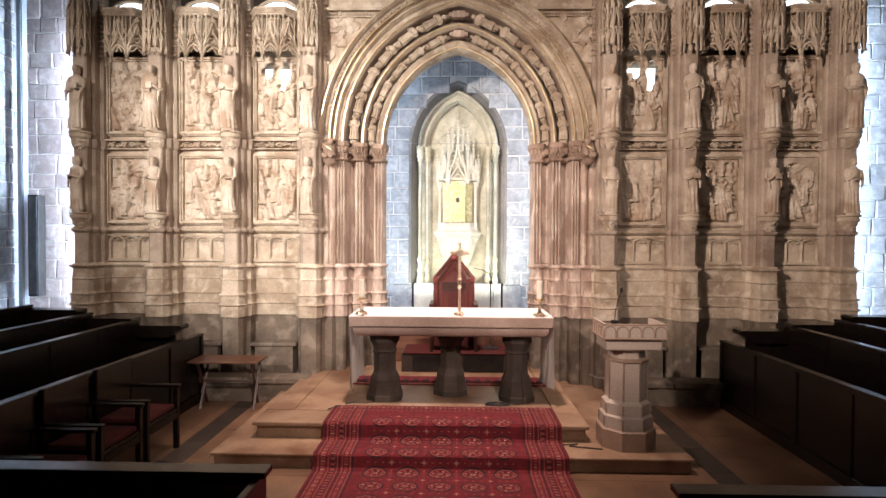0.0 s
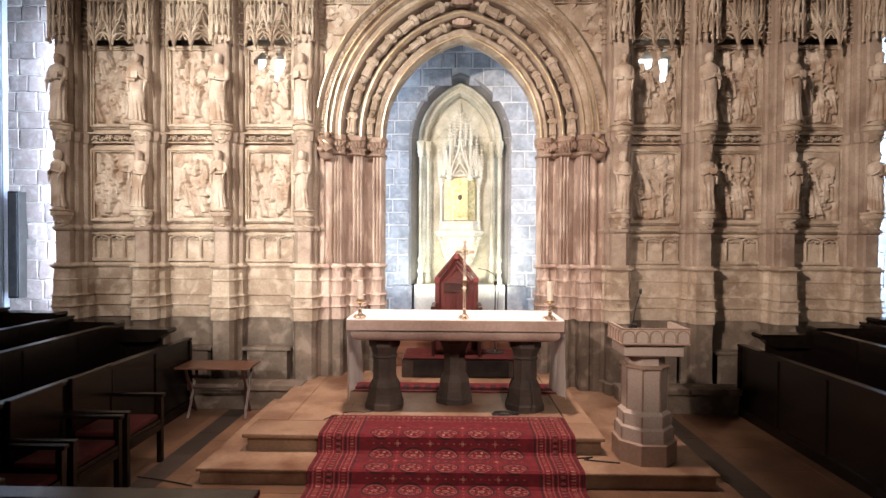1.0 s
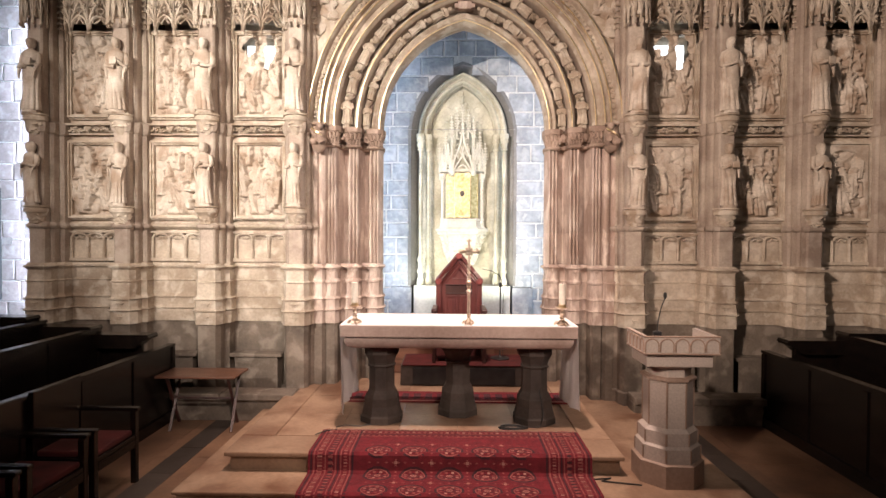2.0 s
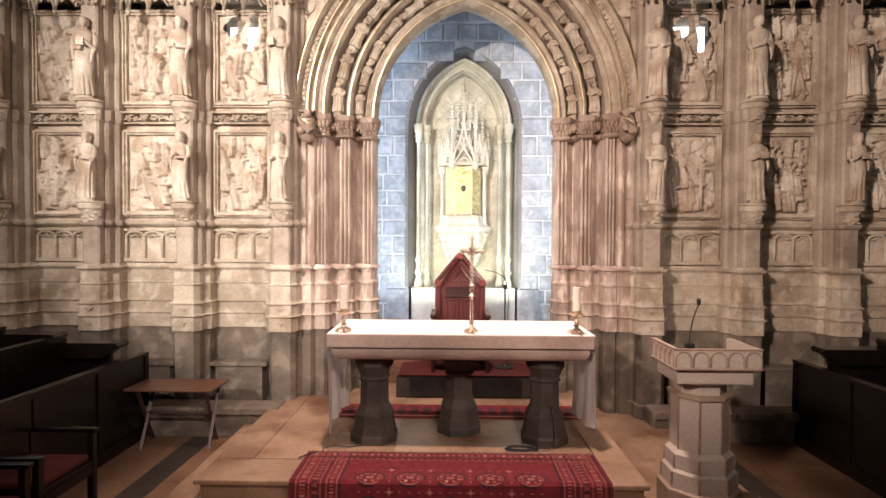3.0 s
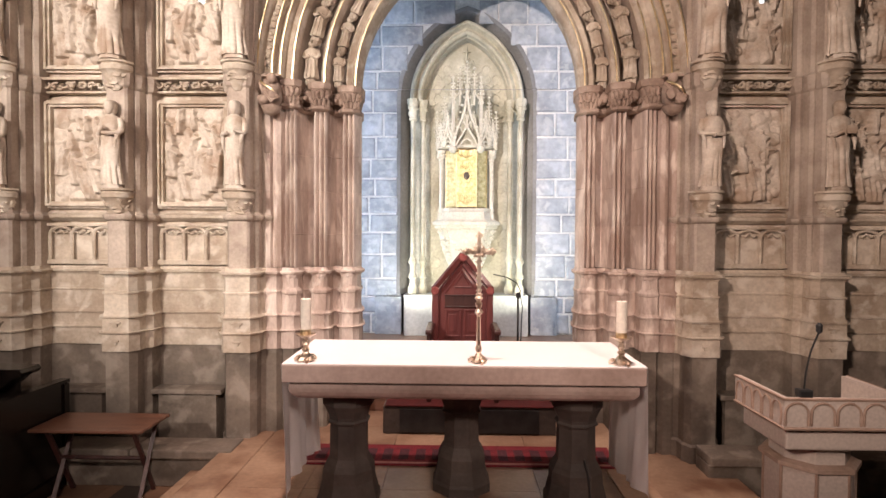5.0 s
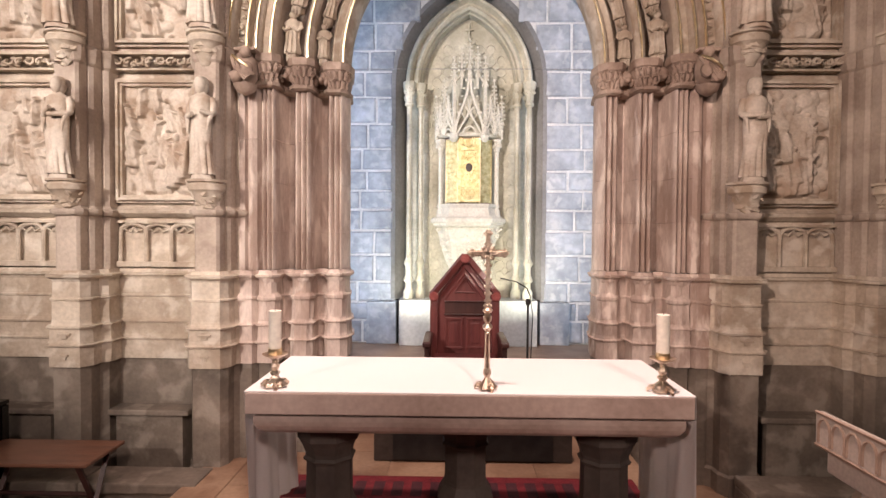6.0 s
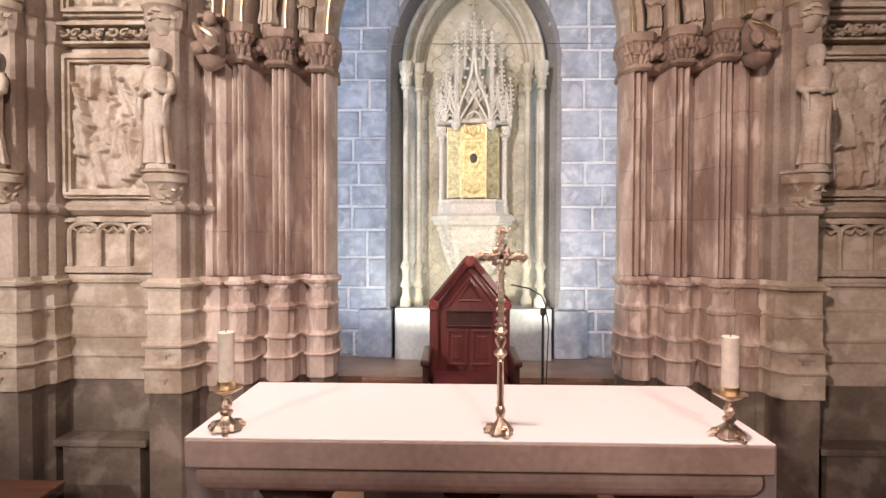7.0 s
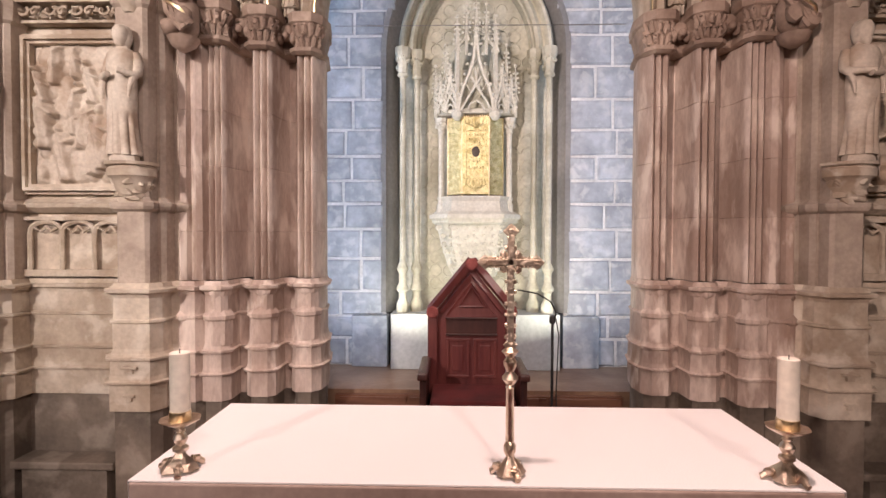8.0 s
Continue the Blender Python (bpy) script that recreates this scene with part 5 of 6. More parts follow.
box(bm, -0.012, 0.012, -0.008, 0.008, 0.44, 0.83, 0.003)
box(bm, -0.085, 0.085, -0.008, 0.008, CZ - 0.012, CZ + 0.012, 0.003)
for x, z, r in ((0, 0.84, 0.029), (-0.088, CZ, 0.028), (0.088, CZ, 0.028), (0, 0.452, 0.026)):
    box(bm, -r * 0.7, r * 0.7, -0.007, 0.007, -r * 0.7, r * 0.7, 0.003, Matrix.Translation((x, 0, z)) @ Matrix.Rotation(math.pi / 4, 4, "Y"))
    box(bm, -r * 0.35, r * 0.35, -0.012, 0.012, -r * 0.35, r * 0.35, 0.004, Matrix.Translation((x, 0, z)))
rng = random.Random(15)
for k in range(9):
    for s in (-1, 1):
        blob(bm, s * 0.015, 0, 0.48 + 0.038 * k, 0.007, 0.006, 0.009, rng)
for k in range(5):
    for s in (-1, 1):
        for q in (-1, 1):
            blob(bm, s * (0.024 + 0.012 * k), 0, CZ + q * 0.014, 0.008, 0.006, 0.007, rng)
for s in (-1, 1):
    for q in (-1, 1):
        blob(bm, s * 0.024, 0, CZ + q * 0.024, 0.016, 0.007, 0.016, rng)
part("crossbar", bm, BRASS, cross, "brass cross with lobed ends")


# ---- rugs ----
def draped(bm, x0, x1, path):
    """A strip that follows (y, z) points."""
    for i in range(len(path) - 1):
        (ya, za), (yb, zb) = path[i], path[i + 1]
        q = [bm.verts.new(p) for p in ((x0, ya, za), (x1, ya, za), (x1, yb, zb), (x0, yb, zb))]
        bm.faces.new(q)
    bmesh.ops.remove_doubles(bm, verts=bm.verts[:], dist=0.001)
    return bm


RX0, RX1 = -1.26, 1.24
PATHZ = [(2.0, FLOOR + 0.014), (5.08, FLOOR + 0.014), (5.105, FLOOR + 0.04), (5.12, SZ + 0.0), (5.145, SZ + 0.016), (5.48, SZ + 0.016), (5.50, SZ + 0.04), (5.512, PZ - 0.01), (5.535, PZ + 0.013), (6.08, PZ + 0.013)]
rug = thing("runner_carpet", "dark red patterned oriental carpet running up the altar steps", "carpet", at=(0, 0, 0))
bm = draped(B(), RX0, RX1, PATHZ)
bmesh.ops.solidify(bm, geom=bm.faces[:], thickness=0.01)
part("carpet_body", bm, RED, rug)


def along(s):
    """A point (y, z) and slope at a length s along the carpet."""
    for (ya, za), (yb, zb) in zip(PATHZ, PATHZ[1:]):
        d = math.hypot(yb - ya, zb - za)
        if s <= d:
            return ya + (yb - ya) * s / d, za + (zb - za) * s / d, math.atan2(zb - za, yb - ya)
        s -= d
    return PATHZ[-1][0], PATHZ[-1][1], 0.0


TOTAL = sum(math.hypot(b[0] - a[0], b[1] - a[1]) for a, b in zip(PATHZ, PATHZ[1:]))


def motif(bm, x, s, pts, lift=0.003):
    """A flat woven patch: outline points (dx, ds), bent along the carpet."""
    vs = []
    for dx, ds in pts:
        y, z, a = along(min(TOTAL, max(0, s + ds)))
        vs.append(bm.verts.new((x + dx, y - lift * math.sin(a), z + lift * math.cos(a))))
    bm.faces.new(vs)


def gon(rx, rs, n=8):
    return [(rx * math.cos(2 * math.pi * (i + 0.5) / n), rs * math.sin(2 * math.pi * (i + 0.5) / n)) for i in range(n)]


def rect(rx, rs):
    return [(-rx, -rs), (rx, -rs), (rx, rs), (-rx, rs)]


def ring(bm, x, s, rx, rs, w, lift, n=12):
    """A woven outline of short pieces, so that it bends with the steps."""
    for i in range(n):
        a, b = 2 * math.pi * (i + 0.5) / n, 2 * math.pi * (i + 1.5) / n
        motif(bm, x, s, [(rx * math.cos(a), rs * math.sin(a)), (rx * math.cos(b), rs * math.sin(b)), ((rx - w) * math.cos(b), (rs - w) * math.sin(b)), ((rx - w) * math.cos(a), (rs - w) * math.sin(a))], lift)


dark, rose, ivory = B(), B(), B()
MID = (RX0 + RX1) / 2
rng = random.Random(19)
s = 0.16
while s < TOTAL - 0.26:
    for i in range(5):
        x = MID + (i - 2) * 0.315
        ring(dark, x, s, 0.128, 0.100, 0.022, 0.0022)
        ring(rose, x, s, 0.106, 0.078, 0.010, 0.0030)
        for q in range(8):
            a = 2 * math.pi * (q + 0.5) / 8
            motif(ivory if q % 2 else rose, x + 0.074 * math.cos(a), s + 0.050 * math.sin(a), gon(0.017, 0.012, 4), 0.0034)
            motif(dark, x + 0.050 * math.cos(a + 0.4), s + 0.034 * math.sin(a + 0.4), gon(0.012, 0.008, 4), 0.0030)
        ring(ivory, x, s, 0.030, 0.022, 0.010, 0.0036, 8)
        motif(rose, x, s, gon(0.012, 0.010, 4), 0.0040)
        if i < 4:
            xb = x + 0.1575
            for dx, ds, r in ((0, 0, 0.020), (0.026, 0, 0.011), (-0.026, 0, 0.011), (0, 0.024, 0.011), (0, -0.024, 0.011)):
                motif(ivory if r > 0.015 else rose, xb + dx, s + 0.13 + ds, gon(r, r * 0.9, 4), 0.0032)
            for ds in (-0.05, 0.0, 0.05):
                motif(rose, xb, s + ds, gon(0.012, 0.010, 4), 0.0032)
        for dx in (-0.075, 0.0, 0.075):
            motif(rose, x + dx, s + 0.13, gon(0.014, 0.009, 4), 0.0030)
    s += 0.262
k, s = 0, 0.015
while s < TOTAL - 0.02:
    for side, edge in ((1, RX0), (-1, RX1)):
        for off, w, g in ((0.030, 0.008, dark), (0.055, 0.006, rose), (0.155, 0.005, rose), (0.245, 0.005, rose), (0.268, 0.007, dark), (0.292, 0.005, rose), (0.372, 0.006, rose), (0.395, 0.010, dark)):
            motif(g, edge + side * off, s, rect(w, 0.0135), 0.0024 if g is dark else 0.0032)
        motif(ivory if k % 3 == 0 else rose, edge + side * 0.105, s, gon(0.030, 0.010, 4), 0.0032)
        motif(dark if k % 2 else rose, edge + side * 0.200, s, gon(0.026, 0.012, 6), 0.0030)
        motif(ivory if k % 4 == 0 else rose, edge + side * 0.332, s, gon(0.022, 0.009, 4), 0.0032)
        for q in range(3):
            motif(rose, edge + side * (0.085 + 0.065 * q + rng.uniform(-0.01, 0.01)), s + 0.013, rect(0.006, 0.003), 0.0032)
    s += 0.027
    k += 1
# end borders at the platform
for q, h_, g in ((0.018, 0.006, dark), (0.036, 0.005, rose), (0.105, 0.004, rose), (0.125, 0.006, dark), (0.185, 0.004, rose)):
    motif(g, MID, TOTAL - q, rect(1.20, h_), 0.0044)
for i in range(44):
    motif(ivory if i % 3 == 0 else rose, MID - 1.16 + i * 0.054, TOTAL - 0.070, gon(0.020, 0.022, 4), 0.0044)
    motif(rose, MID - 1.16 + i * 0.054, TOTAL - 0.155, gon(0.016, 0.018, 4), 0.0044)
for nm, g, m_ in (("dark_weave", dark, RUG_DARK), ("rose_weave", rose, RUG_ROSE), ("ivory_weave", ivory, RUG_IVORY)):
    tagged(part(nm, g, m_, rug), kind="stuff")
bm = B()
rng = random.Random(2)
for i in range(150):
    x = RX0 + 0.02 + (RX1 - RX0 - 0.04) * i / 149
    tube(bm, [(x, 6.075, PZ + 0.012), (x + rng.uniform(-0.02, 0.02), 6.105, PZ + 0.008), (x + rng.uniform(-0.03, 0.03), 6.12 + rng.uniform(0, 0.02), PZ + 0.005)], 0.003, 3)
tagged(part("fringe", bm, RUG_IVORY, rug, "pale knotted fringe"), kind="stuff")

rug2 = thing("small_rug", "narrow red patterned rug behind the altar legs", "rug", at=(AC, 7.22, PZ))
part("rug_body", box(B(), -1.3, 1.3, -0.2, 0.22, 0.0, 0.012, 0.003), RED, rug2)
bm = B()
for i in range(18):
    box(bm, -1.22 + i * 0.14, -1.14 + i * 0.14, -0.1, 0.12, 0.0125, 0.015)
tagged(part("dark_weave", bm, RUG_DARK, rug2), kind="stuff")
part("edge_stripe", box(B(), -1.28, 1.28, -0.18, -0.15, 0.0125, 0.015), RUG_IVORY, rug2)

# ---- dais, chair and microphone stand behind the altar ----
dais = thing("chair_dais", "low stone dais with dark recessed front panels", "dais", at=(0.16, 8.1, PZ))
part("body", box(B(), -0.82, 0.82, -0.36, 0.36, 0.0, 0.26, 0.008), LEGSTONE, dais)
for x in (-0.37, 0.37):
    part("dark_panel", box(B(), x - 0.29, x + 0.29, -0.372, -0.361, 0.02, 0.235), BLACK, dais, "dark recessed front panel")
part("dais_carpet", box(B(), -0.80, 0.80, -0.368, 0.35, 0.261, 0.272, 0.003), CUSHION, dais, "red carpet on the dais")

CX, CY, CB = 0.098, 8.12, PZ + 0.272
chair = thing("gabled_chair", "red-brown wooden presider's chair with pointed gable back", "chair", at=(CX, CY, CB))
bm = B()
H0, H1, hwc = 1.07, 1.42, 0.285


def gable(bm, w, z0, zs, zt, y0, y1):
    a = [bm.verts.new((x, y0, z)) for x, z in ((-w, z0), (w, z0), (w, zs), (0, zt), (-w, zs))]
    b = [bm.verts.new((v.co.x, y1, v.co.z)) for v in a]
    bm.faces.new(a)
    bm.faces.new(b[::-1])
    for i in range(5):
        bm.faces.new((a[i], a[(i + 1) % 5], b[(i + 1) % 5], b[i]))


gable(bm, hwc - 0.03, 0.0, H0 - 0.02, H1 - 0.05, 0.20, 0.24)
part("back_panel", bm, REDWOOD, chair)
bm = B()
for x in (-hwc, hwc):
    box(bm, x - 0.035, x + 0.035, 0.15, 0.25, 0.0, H0 - 0.02, 0.008)
for o, t_, y in ((0.0, 0.035, 0.14), (0.075, 0.02, 0.165), (0.125, 0.014, 0.175)):
    for side in (-1, 1):
        tube(bm, [(side * (hwc + 0.02 - o), y + 0.03, H0 - 0.02 - o * 0.3), (0, y + 0.03, H1 - o * 1.35)], t_, 4)
part("back_frame", bm, REDWOOD, chair, "moulded gable frame of the backrest")
bm = B()
tube(bm, [(-0.09, 0.17, H0 + 0.01), (0, 0.17, H0 + 0.15), (0.09, 0.17, H0 + 0.01)], 0.012, 4, closed=True)
part("gable_triangle", bm, REDWOOD, chair)
for x, z in ((0, H1 - 0.03), (-hwc, H0 - 0.03), (hwc, H0 - 0.03)):
    ros = lathe(B(), [(0.042, -0.012), (0.045, 0.0), (0.03, 0.01), (0.034, 0.014), (0.015, 0.016)], 14)
    part("rosette", ros, RUG_ROSE, chair, "round pale red rosette", True, at=Matrix.Translation((x, 0.13, z)) @ Matrix.Rotation(math.pi / 2, 4, "X"))
bm = B()
box(bm, -0.19, 0.19, 0.165, 0.2, 0.865, 0.875, 0.003)
box(bm, -0.19, 0.19, 0.165, 0.2, 0.985, 0.995, 0.003)
box(bm, -0.185, 0.185, 0.192, 0.2, 0.875, 0.985)
part("back_carving", bm, REDDARK, chair, "dark recessed band across the backrest")
for x in (-0.1, 0.1):
    bm = B()
    for x0, x1, z0, z1 in ((-0.085, 0.085, 0.55, 0.57), (-0.085, 0.085, 0.82, 0.84), (-0.085, -0.065, 0.57, 0.82), (0.065, 0.085, 0.57, 0.82)):
        box(bm, x + x0, x + x1, 0.18, 0.2, z0, z1, 0.004)
    box(bm, x - 0.04, x + 0.04, 0.188, 0.2, 0.60, 0.79, 0.006)
    part("back_moulding", bm, REDWOOD, chair, "moulded panel of the backrest")
part("seat", box(B(), -0.29, 0.29, -0.3, 0.18, 0.40, 0.46, 0.015), REDDARK, chair)
part("seat_cushion", box(B(), -0.28, 0.28, -0.28, 0.15, 0.46, 0.52, 0.02), CUSHION, chair)
for side in (-1, 1):
    part("armrest", box(B(), side * 0.328 - 0.035, side * 0.328 + 0.035, -0.33, 0.2, 0.66, 0.71, 0.015), REDDARK, chair)
    part("arm_panel", box(B(), side * 0.328 - 0.022, side * 0.328 + 0.022, -0.28, 0.18, 0.0, 0.66, 0.006), REDDARK, chair)

stand = thing("microphone_stand", "slim black microphone stand with bent boom", "microphone stand", at=(0.66, 8.15, CB))
part("pole", tube(B(), [(0, 0, 0.02), (0, 0, 1.02)], 0.010, 8), BLACK, stand)
part("boom", tube(B(), [(0.0, 0, 0.95), (0.02, -0.02, 1.06), (-0.02, -0.05, 1.14), (-0.12, -0.09, 1.20), (-0.26, -0.12, 1.23)], 0.006, 6), BLACK, stand)
part("cable", tube(B(), [(0.02, 0, 1.04), (0.045, 0.0, 0.9), (0.03, 0, 0.5), (0.04, 0, 0.02)], 0.005, 5), BLACK, stand)
part("clamp", lathe(B(), [(0.014, 0.98), (0.022, 0.99), (0.022, 1.03), (0.012, 1.04)], 10), BLACK, stand)
part("foot", lathe(B(), [(0.13, 0.0), (0.13, 0.012), (0.03, 0.03), (0.012, 0.05)], 20), BLACK, stand)

# ---- lectern ----
LX, LY = 1.91, 5.57
ambo = thing("stone_lectern", "pale stone lectern with arcaded tray and octagonal shaft", "lectern", at=(LX, LY, SZ))


def octagon(bm, levels, cut=0.42, sx=1.0, sy=1.0):
    rings = []
    for r, z in levels:
        c = r * cut
        rings.append([bm.verts.new((x * sx, y * sy, z)) for x, y in ((-c, -r), (c, -r), (r, -c), (r, c), (c, r), (-c, r), (-r, c), (-r, -c))])
    for a, b in zip(rings, rings[1:]):
        for i in range(8):
            bm.faces.new((a[i], a[(i + 1) % 8], b[(i + 1) % 8], b[i]))
    bm.faces.new(rings[0][::-1])
    bm.faces.new(rings[-1])
    return bm


part("plinth", octagon(B(), [(0.275, 0.0), (0.275, 0.19), (0.26, 0.20)]), AMBO_DARK, ambo, "brown stone plinth")
part("foot", octagon(B(), [(0.245, 0.20), (0.245, 0.32), (0.23, 0.335), (0.225, 0.34), (0.225, 0.45), (0.195, 0.48)]), AMBO, ambo)
part("shaft", octagon(B(), [(0.19, 0.48), (0.19, 0.87), (0.185, 0.88)]), AMBO, ambo)
bm = B()
for r, z0, z1 in ((0.19, 0.485, 0.875), (0.225, 0.345, 0.445), (0.245, 0.21, 0.315)):
    c = r * 0.42
    for x, y in ((-c, -r), (c, -r), (r, -c), (r, c), (c, r), (-c, r), (-r, c), (-r, -c)):
        tube(bm, [(x, y, z0), (x, y, z1)], 0.009, 4)
part("edge_banding", bm, AMBO_DARK, ambo, "thin brown strips on the edges")
part("collar", octagon(B(), [(0.195, 0.875), (0.215, 0.885), (0.215, 0.905), (0.19, 0.915)]), AMBO_DARK, ambo)
part("neck", octagon(B(), [(0.17, 0.915), (0.17, 0.985), (0.23, 1.02)]), AMBO, ambo)
part("shelf", box(B(), -0.275, 0.275, -0.25, 0.14, 1.02, 1.125, 0.012), AMBO, ambo)
bm = B()
box(bm, -0.31, 0.31, -0.29, 0.16, 1.13, 1.15, 0.004)
for x0, x1, y0, y1 in ((-0.31, 0.31, -0.29, -0.26), (-0.31, -0.28, -0.26, 0.16), (0.28, 0.31, -0.26, 0.16)):
    box(bm, x0, x1, y0, y1, 1.15, 1.285)
part("tray", bm, AMBO, ambo, "arcaded parapet of the book tray")
bm = B()
for i in range(5):
    x = -0.25 + i * 0.125
    pts = [(x + 0.055 * math.cos(math.pi - math.pi * j / 8), -0.292, 1.215 + 0.05 * math.sin(math.pi * j / 8)) for j in range(9)]
    tube(bm, [(x - 0.055, -0.292, 1.155)] + pts + [(x + 0.055, -0.292, 1.155)], 0.007, 4)
    y = -0.235 + i * 0.085
    pts = [(-0.312, y + 0.037 * math.cos(math.pi - math.pi * j / 8), 1.215 + 0.05 * math.sin(math.pi * j / 8)) for j in range(9)]
    tube(bm, [(-0.312, y - 0.037, 1.155)] + pts + [(-0.312, y + 0.037, 1.155)], 0.007, 4)
for z in (1.14, 1.283):
    tube(bm, [(-0.312, 0.16, z), (-0.312, -0.292, z), (0.312, -0.292, z), (0.312, 0.16, z)], 0.008, 4)
part("arcade_trim", bm, AMBO_DARK, ambo, "brown arcade mouldings")
mic = thing("lectern_microphone", "black gooseneck microphone on the lectern tray", "microphone", at=(LX - 0.20, LY - 0.262, SZ + 1.288))
part("base", box(B(), -0.032, 0.032, -0.024, 0.024, 0.0, 0.038, 0.008), BLACK, mic)
part("gooseneck", tube(B(), [(0, 0, 0.034), (0.008, 0, 0.12), (0.028, 0, 0.22), (0.06, -0.01, 0.32)], 0.0045, 6), BLACK, mic)
part("capsule", lathe(B(), [(0.006, 0.31), (0.014, 0.32), (0.015, 0.35), (0.007, 0.362)], 10, (0.06, -0.01, 0)), BLACK, mic)

# ---- side table, stalls, pews ----
table = thing("folding_table", "low brown wooden table on crossed legs against the plinth", "table", at=(-2.93, 7.08, FLOOR))
part("tabletop", box(B(), -0.46, 0.46, -0.22, 0.22, 0.62, 0.645, 0.008), TABLEWOOD, table)
for x in (-0.34, 0.37):
    for q in (-1, 1):
        part("leg", tube(B(), [(x + 0.03 * q, -0.17 * q, 0.0), (x, 0.17 * q, 0.622)], 0.022, 4), REDDARK, table)
part("stretcher", tube(B(), [(-0.34, 0, 0.34), (0.37, 0, 0.34)], 0.015, 6), REDDARK, table)


def partition(name, x, y0, y1, z0, z1, label, ledge_side, slope=0.0):
    t = thing(name, label, "choir stall", "choir stalls", at=(x, 0, z0))
    bm = box(B(), -0.025, 0.025, y0, y1, 0.0, z1 - z0)
    for v in bm.verts:
        if v.co.z > 0.1:
            v.co.z += slope * (y1 - v.co.y)
    part("panel", bm, DARKWOOD, t)
    bm = box(B(), -0.045, 0.045, y0, y1, z1 - z0, z1 - z0 + 0.03)
    for v in bm.verts:
        v.co.z += slope * (y1 - v.co.y)
    part("top_rail", bm, DARKWOOD, t)
    part("desk", box(B(), min(0.02, ledge_side * 0.34), max(-0.02, ledge_side * 0.34), y0, y1 - 0.02, z1 - z0 - 0.10, z1 - z0 - 0.06, 0.006), DARKWOOD, t)
    n = int((y1 - y0) / 0.75)
    for i in range(n + 1):
        y = y0 + (y1 - y0 - 0.06) * i / n
        part("stile", box(B(), -0.04, 0.04, y, y + 0.06, 0.0, z1 - z0 - 0.01), DARKWOOD, t)
    part("kick_board", box(B(), -0.05, 0.05, y0, y1, 0.0, 0.12), DARKWOOD, t)
    return t


partition("choir_desk", -3.44, -1.5, 7.35, FLOOR, 0.70, "black-brown wooden stall partition facing the aisle", -1, 0.012)
partition("choir_desk", 3.78, -1.5, 7.35, FLOOR, 0.68, "black-brown wooden stall partition facing the aisle", 1, 0.012)
for side in (-1, 1):
    for d, top in ((4.25, 0.94), (4.85, 1.03), (5.6, 1.14)):
        x = XC + side * (d + 0.08)
        partition("choir_stall", x, -1.5, 7.2 - 0.12 * d + 0.4, FLOOR, top, "dark wooden choir stall row on a tier", side)


def scroll_end(x, y, z):
    t = thing("choir_bench_end", "dark carved scroll end of a choir stall", "choir stall", "choir stalls", at=(x, y, FLOOR))
    bm = box(B(), -0.28, 0.28, -0.03, 0.03, 0.0, z - FLOOR - 0.12, 0.01)
    part("panel", bm, DARKWOOD, t)
    h = z - FLOOR
    line = [(-0.26, h - 0.16), (-0.30, h - 0.13), (-0.36, h - 0.075), (-0.42, h - 0.06), (-0.44, h - 0.03), (-0.42, h), (0.42, h), (0.44, h - 0.03), (0.42, h - 0.06), (0.36, h - 0.075), (0.30, h - 0.13), (0.26, h - 0.16)]
    bm = B()
    a, b = [bm.verts.new((px, -0.16, pz)) for px, pz in line], [bm.verts.new((px, 0.05, pz)) for px, pz in line]
    bm.faces.new(a)
    bm.faces.new(b[::-1])
    for k in range(len(line)):
        bm.faces.new((a[k], b[k], b[(k + 1) % len(line)], a[(k + 1) % len(line)]))
    part("scroll", bm, DARKWOOD, t)


for side in (-1, 1):
    for d, z in ((4.1, 0.90), (4.72, 1.0), (5.4, 1.12)):
        scroll_end(XC + side * d, 7.12 - 0.12 * (d - 4.1), z)


def armchair_seat(y):
    t = thing("choir_armchair", "dark wooden armchair stall with red velvet cushion", "chair", "aisle stalls", at=(-3.13, y, FLOOR))
    part("seat", box(B(), -0.27, 0.27, -0.28, 0.28, 0.40, 0.44, 0.008), DARKWOOD, t)
    part("seat_cushion", box(B(), -0.24, 0.25, -0.25, 0.25, 0.44, 0.49, 0.018), CUSHION, t)
    part("backrest", box(B(), -0.285, -0.235, -0.28, 0.28, 0.44, 0.98, 0.01), DARKWOOD, t)
    for q in (-1, 1):
        part("armrest", box(B(), -0.25, 0.29, q * 0.29 - 0.03, q * 0.29 + 0.03, 0.655, 0.69, 0.012), DARKWOOD, t)
        for x in (-0.25, 0.25):
            part("leg", box(B(), x - 0.025, x + 0.025, q * 0.28 - 0.025, q * 0.28 + 0.025, 0.0, 0.655, 0.005), DARKWOOD, t)
    part("front_rail", box(B(), 0.25, 0.275, -0.25, 0.25, 0.33, 0.40, 0.004), DARKWOOD, t)


for k in range(5):
    armchair_seat(5.35 - 0.68 * k)


def pew(x0, x1, y, z):
    t = thing("pew", "dark wooden pew with a flat worn top rail", "pew", "nave pews", at=((x0 + x1) / 2, y, FLOOR))
    w = (x1 - x0) / 2
    h = z - FLOOR
    part("top_rail", box(B(), -w, w, -0.08, 0.06, h - 0.04, h, 0.008), DARKWOOD, t)
    part("back_panel", box(B(), -w + 0.05, w - 0.05, -0.02, 0.02, 0.1, h - 0.04), DARKWOOD, t)
    for s_ in (-1, 1):
        part("end_panel", box(B(), s_ * (w - 0.06) - 0.025, s_ * (w - 0.06) + 0.025, -0.40, 0.05, 0.0, h - 0.04, 0.01), DARKWOOD, t)
    part("seat", box(B(), -w + 0.09, w - 0.09, -0.45, -0.03, 0.42, 0.46, 0.008), DARKWOOD, t)


